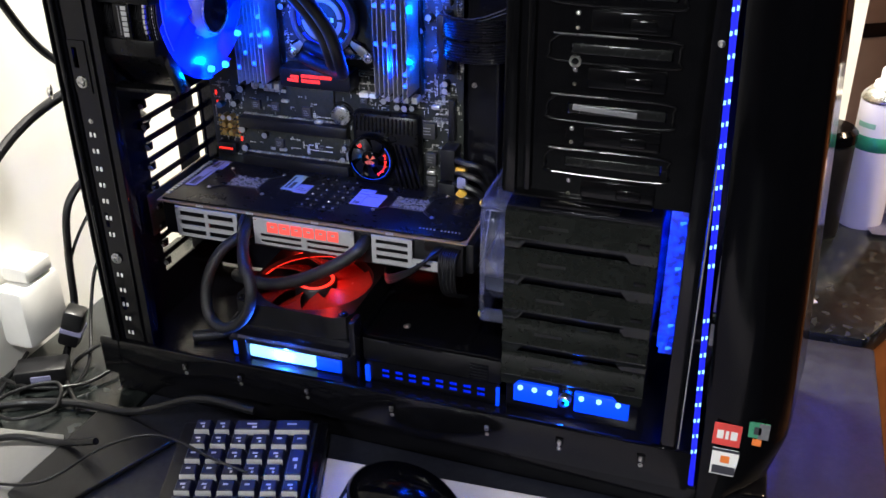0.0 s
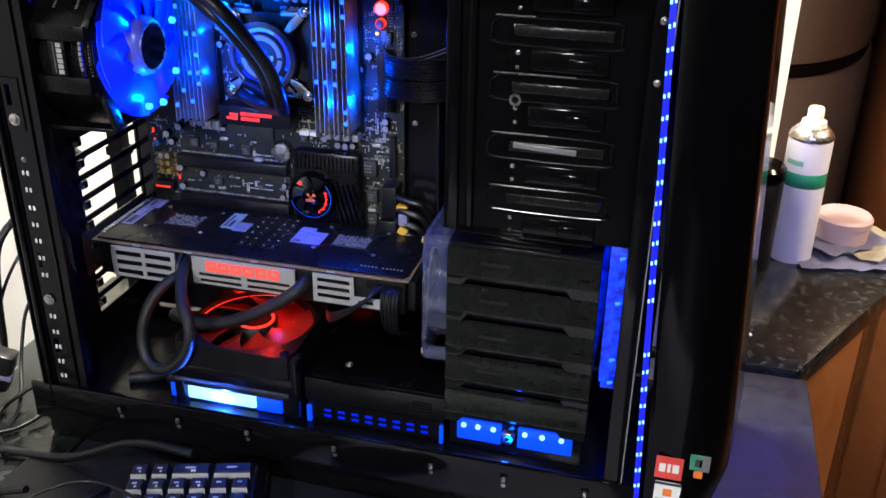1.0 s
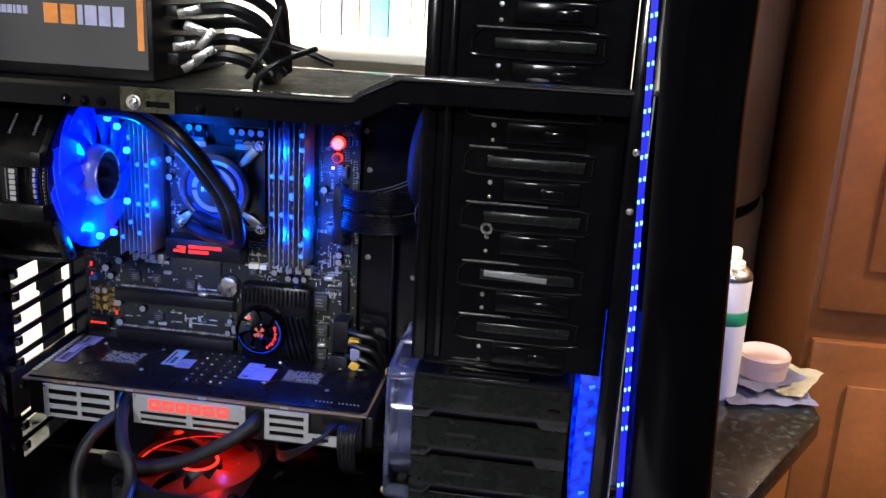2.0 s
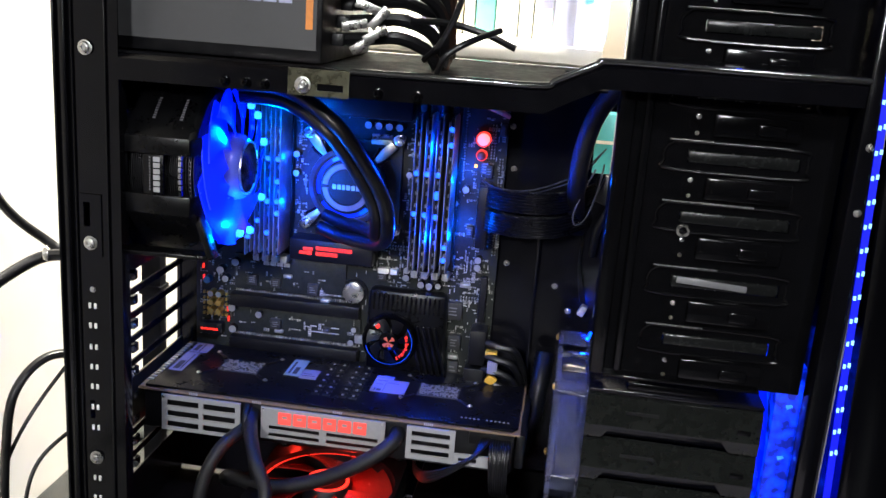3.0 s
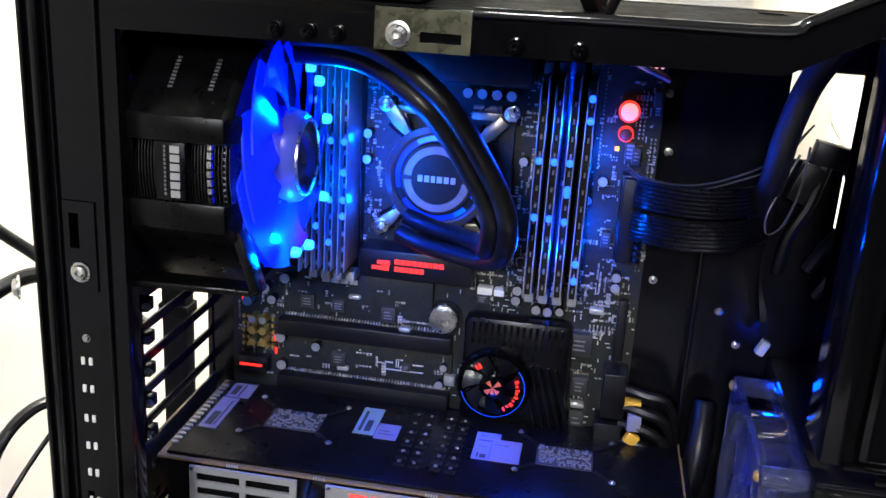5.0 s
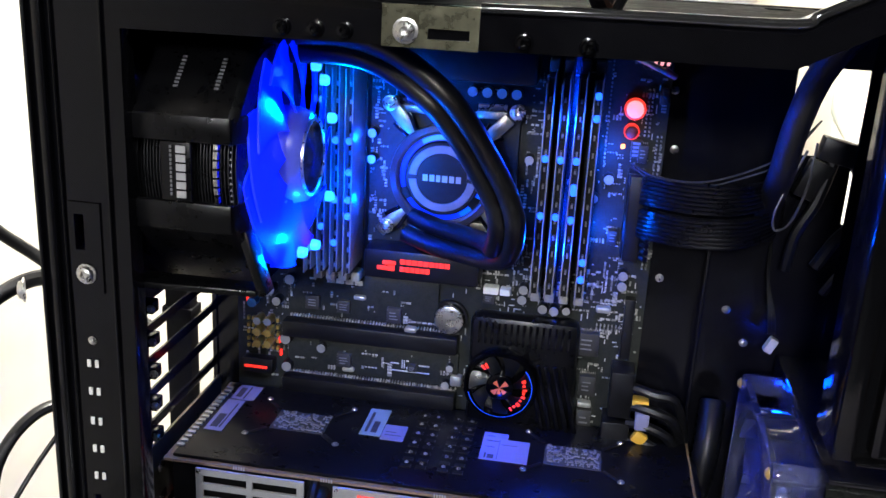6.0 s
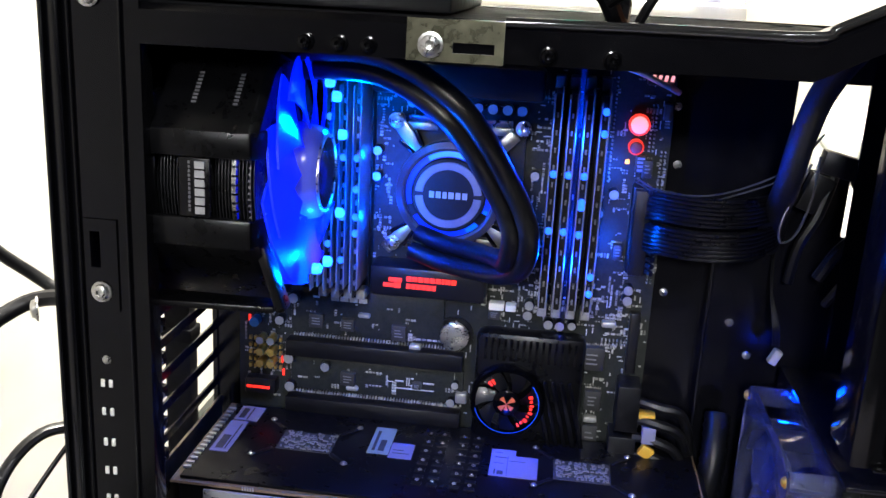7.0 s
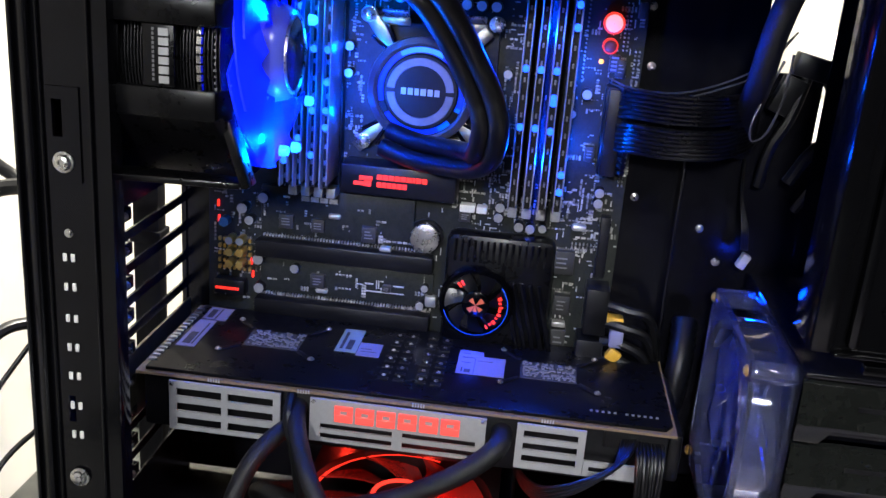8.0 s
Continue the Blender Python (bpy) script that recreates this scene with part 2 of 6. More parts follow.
def lathe(profile, seg=40, m=Matrix(), bm=None, arc=(0, 360)):
    """Turns (radius, height) pairs round the z axis, then moves them by m."""
    bm = bm or bmesh.new()
    whole = arc[1] - arc[0] >= 360
    rings = []
    for i in range(seg if whole else seg + 1):
        a = radians(arc[0] + (arc[1] - arc[0]) * i / seg)
        rings.append([bm.verts.new(m @ Vector((r * math.cos(a), r * math.sin(a), h))) for r, h in profile])
    for i in range(seg):
        a, b = rings[i], rings[(i + 1) % len(rings)]
        for j in range(len(profile) - 1):
            bm.faces.new((a[j], b[j], b[j + 1], a[j + 1]))
    return bm


def smooth_path(pts, steps=8):
    pts = [Vector(p) for p in pts]
    ext = [2 * pts[0] - pts[1], *pts, 2 * pts[-1] - pts[-2]]
    out = []
    for i in range(1, len(ext) - 2):
        a, b, c, d = ext[i - 1:i + 3]
        for k in range(steps):
            t = k / steps
            out.append(0.5 * (2 * b + (c - a) * t + (2 * a - 5 * b + 4 * c - d) * t * t + (3 * b - a - 3 * c + d) * t ** 3))
    return out + [pts[-1]]


def tube(pts, r, seg=10, steps=8, bm=None, ribs=0.0):
    bm = bm or bmesh.new()
    line = smooth_path(pts, steps)
    side = None
    last = None
    for i, p in enumerate(line):
        d = (line[min(i + 1, len(line) - 1)] - line[max(i - 1, 0)]).normalized()
        if side is None:
            side = d.orthogonal().normalized()
        side = (side - d * side.dot(d)).normalized()
        up = d.cross(side)
        rr = r * (1 + ribs * (i % 2))
        now = [bm.verts.new(p + rr * (math.cos(a) * side + math.sin(a) * up)) for a in (2 * math.pi * k / seg for k in range(seg))]
        if last:
            for k in range(seg):
                bm.faces.new((last[k], last[(k + 1) % seg], now[(k + 1) % seg], now[k]))
        else:
            bm.faces.new(now[::-1])
        last = now
    bm.faces.new(last)
    return bm


def grille(x0, x1, z0, z1, y0, y1, holes, bm=None):
    """A plate in the xz plane with rectangular holes (x0, x1, z0, z1), cut on their common grid."""
    xs = sorted({x0, x1, *[h[0] for h in holes], *[h[1] for h in holes]})
    zs = sorted({z0, z1, *[h[2] for h in holes], *[h[3] for h in holes]})
    bm = bm or bmesh.new()
    grid = {}

    def vert(i, j, y):
        key = (i, j, y)
        if key not in grid:
            grid[key] = bm.verts.new((xs[i], y, zs[j]))
        return grid[key]

    def solid(i, j):
        if not (0 <= i < len(xs) - 1 and 0 <= j < len(zs) - 1):
            return False
        cx, cz = (xs[i] + xs[i + 1]) / 2, (zs[j] + zs[j + 1]) / 2
        return not any(h[0] < cx < h[1] and h[2] < cz < h[3] for h in holes)

    for i in range(len(xs) - 1):
        for j in range(len(zs) - 1):
            if not solid(i, j):
                continue
            bm.faces.new((vert(i, j, y0), vert(i + 1, j, y0), vert(i + 1, j + 1, y0), vert(i, j + 1, y0)))
            bm.faces.new((vert(i, j, y1), vert(i, j + 1, y1), vert(i + 1, j + 1, y1), vert(i + 1, j, y1)))
            for di, dj, a, b in ((-1, 0, (i, j), (i, j + 1)), (1, 0, (i + 1, j + 1), (i + 1, j)), (0, -1, (i + 1, j), (i, j)), (0, 1, (i, j + 1), (i + 1, j + 1))):
                if not solid(i + di, j + dj):
                    bm.faces.new((vert(*a, y0), vert(*b, y0), vert(*b, y1), vert(*a, y1)))
    bmesh.ops.recalc_face_normals(bm, faces=bm.faces)
    return bm


def turned(bm, m):
    bmesh.ops.transform(bm, matrix=m, verts=bm.verts)
    return bm


def screw(at, r=0.004, axis=(0, -1, 0), bm=None):
    """A domed cross-head screw: flange, dome and slot ring."""
    a = Vector(axis)
    turn = Matrix.Translation(at) @ a.to_track_quat("Z", "Y").to_matrix().to_4x4()
    return lathe([(r * 1.25, 0), (r * 1.25, r * 0.2), (r, r * 0.25), (r * 0.85, r * 0.6), (r * 0.45, r * 0.75), (r * 0.4, r * 0.45), (0.0001, r * 0.4)], 14, turn, bm)


def fan_blades(count, r0, r1, pitch, m, thick=0.0012, sweep=35, width=38):
    """Curved fan blades round the z axis, moved by m."""
    bm = bmesh.new()
    n, k = 6, 6
    for c in range(count):
        base = 360 * c / count
        sheets = []
        for side in (0, 1):
            rows = []
            for i in range(n + 1):
                u = i / n
                r = r0 + (r1 - r0) * u
                row = []
                for j in range(k + 1):
                    w = j / k - 0.5
                    a = radians(base + sweep * u + width * w)
                    row.append(bm.verts.new(m @ Vector((r * math.cos(a), r * math.sin(a), pitch * w * (1 - 0.25 * u) + thick * side))))
                rows.append(row)
            sheets.append(rows)
        for s, rows in enumerate(sheets):
            for i in range(n):
                for j in range(k):
                    q = (rows[i][j], rows[i + 1][j], rows[i + 1][j + 1], rows[i][j + 1])
                    bm.faces.new(q if s else q[::-1])
        a, b = sheets
        for i in range(n):
            bm.faces.new((a[i][0], a[i + 1][0], b[i + 1][0], b[i][0]))
            bm.faces.new((a[i + 1][k], a[i][k], b[i][k], b[i + 1][k]))
        for j in range(k):
            bm.faces.new((a[n][j], a[n][j + 1], b[n][j + 1], b[n][j]))
    return bm


def fan_frame(half, depth, hole, m):
    """A square fan housing with a round hole and screw holes in the corners, round the z axis."""
    bm = bmesh.new()
    seg = 48
    loops = {}
    for z in (0, depth):
        inner, outer = [], []
        for i in range(seg):
            a = 2 * math.pi * i / seg
            c, s = math.cos(a), math.sin(a)
            inner.append(bm.verts.new(m @ Vector((hole * c, hole * s, z))))
            d = half / max(abs(c), abs(s))
            d = min(d, half * 1.32)
            outer.append(bm.verts.new(m @ Vector((d * c, d * s, z))))
        loops[z] = (inner, outer)
    (i0, o0), (i1, o1) = loops[0], loops[depth]
    for i in range(seg):
        j = (i + 1) % seg
        bm.faces.new((i1[i], o1[i], o1[j], i1[j]))
        bm.faces.new((i0[i], i0[j], o0[j], o0[i]))
        bm.faces.new((i0[i], i1[i], i1[j], i0[j]))
        bm.faces.new((o0[i], o0[j], o1[j], o1[i]))
    bmesh.ops.recalc_face_normals(bm, faces=bm.faces)
    return bm


def bars(x0, x1, z0, z1, y, widths, gap, thick=0.0006):
    """A row of upright plain bars that stands for lettering."""
    total = sum(widths) + gap * (len(widths) - 1)
    k = (x1 - x0) / total
    out, x = [], x0
    for w in widths:
        out.append((x, x + w * k, y - thick, y, z0, z1))
        x += (w + gap) * k
    return quick_boxes(out)


# ---- the room ----
def room():
    solo("floor", box(-2.2, 3.2, -3.2, 3.2, -0.05, 0.0), FLOORM, "reddish brown kitchen floor", "floor", kind="structure", smooth=False)
    solo("ceiling", box(-2.2, 3.2, -3.2, 3.2, 2.5, 2.6), DIM, "dim ceiling", "ceiling", kind="structure", smooth=False)
    solo("wall_left", box(-0.25, -0.15, -3.1, 0.80, 0, 2.5), WHITE, "cream white painted wall beside the desk", "wall", kind="structure", smooth=False)
    solo("wall_back", box(-0.25, 0.706, 0.80, 0.90, 0, 2.5), WHITE, "brightly lit white wall behind the desk", "wall", kind="structure", smooth=False)
    solo("wall_kitchen", box(0.6, 3.2, 2.35, 2.45, 0, 2.5), WOOD, "dim brown far wall of the kitchen", "wall", kind="structure", smooth=False)
    solo("wall_kitchen_side", box(0.606, 0.706, 0.90, 2.35, 0, 2.5), WHITE, "white side wall of the kitchen", "wall", kind="structure", smooth=False)
    solo("wall_right", box(3.2, 3.3, -3.2, 3.2, 0, 2.5), DIM, "plain wall across the room", "wall", kind="structure", smooth=False)
    solo("wall_front", box(-2.2, 3.2, -3.2, -3.1, 0, 2.5), DIM, "plain wall behind the viewer", "wall", kind="structure", smooth=False)


def slab(corners, z0, z1, bevel=0.004):
    bm = bmesh.new()
    low = [bm.verts.new((x, y, z0)) for x, y in corners]
    top = [bm.verts.new((x, y, z1)) for x, y in corners]
    bm.faces.new(low[::-1])
    bm.faces.new(top)
    n = len(corners)
    for i in range(n):
        bm.faces.new((low[i], low[(i + 1) % n], top[(i + 1) % n], top[i]))
    if bevel:
        bmesh.ops.bevel(bm, geom=bm.edges[:], offset=bevel, segments=2, affect="EDGES", profile=0.5)
    return bm


def desk_and_counter():
    desk = thing("desk", "grey board desk top on dark legs", "desk", (0.3, 0.1, 0))
    part("tabletop", slab([(0.02, -0.75), (0.72, -0.75), (0.735, 0.325), (0.02, 0.325)], DESK - 0.03, DESK), BOARD, desk)
    for x in (0.07, 0.66):
        for y in (-0.7, 0.26):
            part("leg", box(x, x + 0.04, y, y + 0.04, 0, DESK - 0.03, 0.003), BLACK, desk)
    side = thing("side_worktop", "dark speckled granite worktop by the wall", "worktop", (-0.06, 0, 0))
    part("slab", slab([(-0.149, -0.75), (0.018, -0.75), (0.018, 0.33), (-0.149, 0.33)], DESK - 0.03, DESK + 0.001), GRANITE, side)
    part("cupboard", box(-0.148, 0.012, -0.70, 0.33, 0, DESK - 0.032, 0.003), WOOD, side)
    counter = thing("kitchen_counter", "dark speckled granite counter over pine cupboards", "counter", (0.5, 0.55, 0))
    part("worktop", slab([(-0.149, 0.334), (0.725, 0.334), (0.872, 0.60), (0.872, 0.797), (-0.149, 0.797)], DESK - 0.03, DESK + 0.004, 0.006), GRANITE, counter)
    part("cupboard", slab([(-0.148, 0.36), (0.705, 0.36), (0.845, 0.61), (0.845, 0.795), (-0.148, 0.795)], 0.0, DESK - 0.032, 0.003), WOOD, counter)
    # pine units further back
    unit = thing("pine_cupboard", "orange pine kitchen cupboard with panelled doors", "cupboard", (1.5, 1.2, 0))
    part("carcass", box(0.955, 2.1, 1.06, 1.6, 0.0, 1.75, 0.004), WOOD, unit)
    for i, x in enumerate((0.965, 1.345, 1.725)):
        for z0, z1 in ((0.10, 0.82), (0.88, 1.72)):
            door = part("door", box(x, x + 0.37, 1.035, 1.058, z0, z1, 0.004), WOOD, unit)
            part("panel", box(x + 0.07, x + 0.30, 1.027, 1.034, z0 + 0.08, z1 - 0.08, 0.003), WOOD, door)
    bin_ = thing("kitchen_appliance", "tall grey rounded kitchen appliance with a dark seam", "appliance", (0.93, 1.25, 0))
    bow = pose(0.70, 1.77, 0) @ Matrix.Diagonal((0.27, 0.52, 1, 1))
    part("body", lathe([(0.0001, 0), (0.98, 0), (1.0, 0.02), (1.0, 0.945), (0.985, 0.955), (0.0001, 0.955)], 40, bow, arc=(-90, 90)), APPL, bin_)
    part("lid", lathe([(0.0001, 0.985), (0.985, 0.985), (1.0, 0.995), (1.0, 1.78), (0.97, 1.80), (0.0001, 1.80)], 40, bow, arc=(-90, 90)), APPL, bin_)
    part("seam", lathe([(0.0001, 0.954), (0.965, 0.954), (0.965, 0.986), (0.0001, 0.986)], 40, bow, arc=(-90, 90)), MATTE, bin_)


# ---- the case ----
def computer_case():
    case = thing("computer_case", "black steel full tower case with its side panel off", "computer case", (0.3, 0.1, DESK))
    # rear pillar: an angled section with a lip and a slotted face
    part("rear_pillar", grille(-0.001, 0.043, 0.905, 1.47, 0.0, 0.0016, [(0.015, 0.020, 1.212, 1.23), (0.015, 0.019, 1.06, 1.075), (0.015, 0.02, 0.97, 0.985)]), BLACK, case, smooth=False)
    part("rear_edge", box(-0.0038, -0.0012, -0.003, 0.012, 0.895, 1.47, 0.001), BLACK, case)
    part("pillar_flange", box(0.041, 0.043, 0.0016, 0.013, 0.945, 1.32, 0.0008), BLACK, case)
    part("pillar_bead", box(0.0335, 0.0352, -0.0022, 0.0, 0.935, 1.47, 0.0008), BLACK, case)
    part("pillar_bead", box(0.0098, 0.0108, -0.0016, 0.0, 0.905, 1.47, 0.0005), BLACK, case)
    part("screw_plate", grille(0.012, 0.0285, 1.190, 1.236, -0.0012, 0.0, [(0.015, 0.020, 1.212, 1.23)]), BLACK, case, smooth=False)
    part("pillar_ridge", box(0.002, 0.007, -0.004, 0.0, 0.905, 1.47, 0.0018), BLACK, case)
    # rear panel with the open expansion slots
    holes = [(0.094, 0.1985, 1.1475 - 0.0215 * (i + 1) + 0.0062, 1.1475 - 0.0215 * i) for i in range(9)]
    bm = grille(0.012, 0.2004, 0.905, 1.47, 0, 0.0015, holes)
    turned(bm, Matrix(((0, 1, 0, 0.0005), (1, 0, 0, 0), (0, 0, 1, 0), (0, 0, 0, 1))))
    bmesh.ops.recalc_face_normals(bm, faces=bm.faces)
    rear = part("rear_panel", bm, BLACK_IN, case, smooth=False)
    for i in range(9):
        z = 1.1475 - 0.0215 * i + 0.003
        part("slot_tab", box(0.0022, 0.0085, 0.088, 0.097, z - 0.008, z, 0.0008), BLACK_IN, rear)
    for i in range(9):
        part("screw", screw((0.008, 0.0875, 1.1475 - 0.0215 * i - 0.001), 0.0022), STEEL, rear)
    # motherboard tray and other steel sheets
    part("board_tray", grille(-0.002, 0.56, 0.915, 1.335, 0.2005, 0.202, [(0.376, 0.416, 1.250, 1.304), (0.416, 0.46, 1.208, 1.304)]), BLACK_IN, case, smooth=False)
    part("tray_flange", box(0.336, 0.339, 0.185, 0.2, 1.0, 1.2, 0.001), BLACK_IN, case)
    part("bottom_sheet", box(-0.016, 0.56, 0.004, 0.225, 0.905, 0.912), BLACK_IN, case)
    part("top_sheet", box(-0.018, 0.56, 0.0, 0.225, 1.472, 1.485), BLACK, case)
    part("middle_shelf", turned(grille(0.003, 0.376, 0.012, 0.1895, 0, 0.0015, [(0.345, 0.36, 0.15, 0.17)]), Matrix(((1, 0, 0, 0), (0, 0, 1, 0), (0, 1, 0, 1.3362), (0, 0, 0, 1)))), DULL, case)
    # top rail with its bend
    bm = bmesh.new()
    prof = [(0.043, 1.319, 1.337), (0.335, 1.321, 1.338), (0.372, 1.340, 1.356), (0.55, 1.342, 1.358)]
    rows = []
    for x, z0, z1 in prof:
        rows.append([bm.verts.new((x, y, z)) for y, z in ((0.0, z0), (0.0, z1 - 0.003), (0.003, z1), (0.028, z1), (0.028, z1 - 0.002), (0.002, z1 - 0.004), (0.002, z0))])
    for a, b in zip(rows, rows[1:]):
        for k in range(7):
            bm.faces.new((a[k], a[(k + 1) % 7], b[(k + 1) % 7], b[k]))
    bm.faces.new(rows[0])
    bm.faces.new(rows[-1][::-1])
    bmesh.ops.recalc_face_normals(bm, faces=bm.faces)
    rail = part("top_rail", bm, BLACK, case, smooth=False)
    part("rail_lip", tube([(0.206, 0.0005, 1.3376), (0.27, 0.0005, 1.3384), (0.332, 0.0005, 1.3390), (0.342, 0.0005, 1.3432), (0.366, 0.0005, 1.3548), (0.376, 0.0005, 1.3578), (0.45, 0.0005, 1.3580), (0.55, 0.0005, 1.3584)], 0.0022, 10, 6), mat("gloss_rolled_edge", (0.02, 0.02, 0.02), 0.08, 0.0, 0.3, 30, 0.1, spec=0.9), rail)
    part("tray_top_lip", box(0.004, 0.56, 0.190, 0.2, 1.3352, 1.3385, 0.0008), BLACK, case)
    brk = part("rail_bracket", grille(0.164, 0.206, 1.3195, 1.3375, -0.0022, -0.0006, [(0.184, 0.202, 1.3235, 1.328)]), mat("olive_steel", (0.13, 0.125, 0.085), 0.3, 0.9, 0.3, 80, 0.05), case, "grey steel bracket on the rail", smooth=False)
    part("screw", screw((0.1745, -0.0022, 1.3265), 0.0045), STEEL, brk)
    for x in (0.119, 0.134, 0.147, 0.225, 0.252):
        part("screw", screw((x, -0.001, 1.3245), 0.0032), GLOSS, rail)
    for z, r in ((1.339, 0.0042), (1.2, 0.0042), (1.028, 0.0042)):
        part("screw", screw((0.020, -0.0012, z), r), STEEL, case)
    part("screw", screw((0.020, 0.0, 1.164), 0.0018), STEEL, case)
    # white blocks paint the bright glints of the pillar's punched holes
    for z in (1.1515, 1.136, 1.119, 1.103, 1.087, 1.07, 1.053, 1.01, 0.993, 0.977, 0.961, 0.945):
        for dx in (0.0, 0.0042):
            part("hole_glint", box(0.0165 + dx, 0.0187 + dx, -0.0012, 0.0, z - 0.0022, z + 0.0022, 0.0006), WHITEP, case)
    for x, z in ((0.309, 1.247), (0.305, 1.284), (0.310, 1.161), (0.355, 1.144), (0.369, 1.122)):
        part("tray_screw", screw((x, 0.2004, z), 0.0022), STEEL, case)
    part("thumb_screw", screw((-0.012, -0.004, 1.189), 0.005, (-1, -0.6, 0)), STEEL, case)
    # bottom rail and foot
    lower = part("bottom_rail", box(-0.018, 0.56, -0.004, 0.0015, 0.893, 0.934, 0.002), BLACK, case)
    for x in (0.075, 0.135, 0.205, 0.29, 0.38, 0.445, 0.515):
        part("clip", box(x + 0.001, x + 0.008, -0.0058, -0.004, 0.917, 0.924, 0.001), GLOSS, lower)
        part("screw", screw((x + 0.0045, -0.0045, 0.912), 0.0016), STEEL, lower)
        # upright steel rod added to each clip to shape its narrow glint
        part("clip_glint", rod((x + 0.0045, -0.0062, 0.9175), (x + 0.0045, -0.0062, 0.9225), 0.0020, None, 10, None, 0.0006), STEEL, lower)
    part("foot", slab([(-0.016, 0.008), (0.40, 0.006), (0.585, 0.002), (0.625, 0.010), (0.625, 0.23), (-0.016, 0.23)], DESK, 0.894, 0.005), BLACK, case)
    # right inner pillar
    part("front_pillar", box(0.533, 0.5465, -0.002, 0.02, 0.93, 1.472, 0.0025), BLACK, case)
    part("pillar_groove", box(0.5475, 0.5485, -0.001, 0.02, 0.93, 1.472), GREY, case)
    # front panel: a bowed upright shell
    bm = bmesh.new()
    rows = []
    for i in range(15):
        u = i / 14
        z = 0.875 + 0.62 * u
        right = 0.634 - 0.022 * min(1, max(0, (u - 0.1) / 0.65))
        if i == 0:
            right -= 0.05
        if i == 1:
            right -= 0.012
        left = 0.567 - 0.016 * max(0, (z - 0.94) / 0.4)
        rows.append([bm.verts.new(p) for p in ((left, 0.23, z), (left, -0.004, z), (left + 0.004, -0.008, z), ((left + right) / 2, -0.012, z), (right - 0.012, -0.006, z), (right - 0.003, 0.004, z), (right, 0.02, z), (right + 0.012, 0.12, z), (right, 0.23, z))])
    for a, b in zip(rows, rows[1:]):
        for k in range(len(a)):
            bm.faces.new((a[k], a[(k + 1) % len(a)], b[(k + 1) % len(a)], b[k]))
    bm.faces.new(rows[0][::-1])
    bm.faces.new(rows[-1])
    bmesh.ops.recalc_face_normals(bm, faces=bm.faces)
    front = part("front_panel", bm, GLOSS, case)
    # blue light strip down the front edge
    bm = bmesh.new()
    ends = [bm.verts.new((0.5645 - 0.0165 * (z - 0.94) / 0.4 - w, y, z)) for z in (0.90, 1.47) for w, y in ((0.0060, -0.0032), (0.0016, -0.0032), (0.0016, -0.0012), (0.0060, -0.0012))]
    for k in range(4):
        bm.faces.new((ends[k], ends[(k + 1) % 4], ends[4 + (k + 1) % 4], ends[4 + k]))
    bm.faces.new(ends[3::-1])
    bm.faces.new(ends[4:])
    bmesh.ops.recalc_face_normals(bm, faces=bm.faces)
    strip = part("light_strip", bm, BLUESTRIP, case, "glowing blue light strip", smooth=False)
    for k in range(34):
        z = 0.935 + k * 0.0158
        x = 0.5645 - 0.0165 * (z - 0.94) / 0.4
        if 8 < k < 11:
            continue
        bm = box(x - 0.0060, x - 0.0045, -0.0042, -0.0032, z - 0.0004, z + 0.0024)
        box(x - 0.0031, x - 0.0016, -0.0042, -0.0032, z + 0.0006, z + 0.0036, 0, bm)
        part("light_point", bm, ICE, strip, smooth=False)
    # added emitter, out of view, that throws the blue cast onto the desk
    part("unseen_blue_emitter", box(0.6385, 0.6405, 0.165, 0.205, 0.91, 1.06, 0.0005), glow("desk_tint_blue", (0.0, 0.02, 1.0), 95), case, "unseen blue emitter standing in for front fan light")
    # stickers
    def sticker(name, x0, x1, z0, z1, m, label, extra):
        s = part(name, box(x0, x1, -0.0118, -0.0108, z0, z1, 0.0003), m, case, label, smooth=False)
        for a, b, c, d, mm in extra:
            part("print", box(a, b, -0.0123, -0.0119, c, d), mm, s, smooth=False)
    red = mat("sticker_red", (0.65, 0.06, 0.05), 0.4)
    green = mat("sticker_green", (0.05, 0.25, 0.14), 0.3)
    orange = mat("sticker_orange", (0.8, 0.2, 0.04), 0.4)
    sticker("red_sticker", 0.5735, 0.5950, 0.9550, 0.9765, red, "red square sticker with white print", [(0.5765, 0.5815, 0.962, 0.970, WHITEP), (0.583, 0.5855, 0.962, 0.970, WHITEP), (0.587, 0.592, 0.962, 0.970, WHITEP)])
    sticker("white_sticker", 0.5750, 0.5960, 0.925, 0.9515, WHITEP, "white sticker with an orange dot", [(0.5750, 0.5960, 0.9490, 0.9515, INK), (0.5765, 0.5945, 0.9265, 0.9345, INK), (0.5820, 0.5890, 0.9380, 0.9450, orange)])
    sticker("green_sticker", 0.599, 0.6150, 0.968, 0.983, green, "shiny green and grey square sticker", [(0.6070, 0.6150, 0.968, 0.983, GREY), (0.6035, 0.609, 0.972, 0.979, INK)])
    sticker("pink_sticker", 0.6035, 0.6105, 0.9605, 0.9670, orange, "", [])
    return case


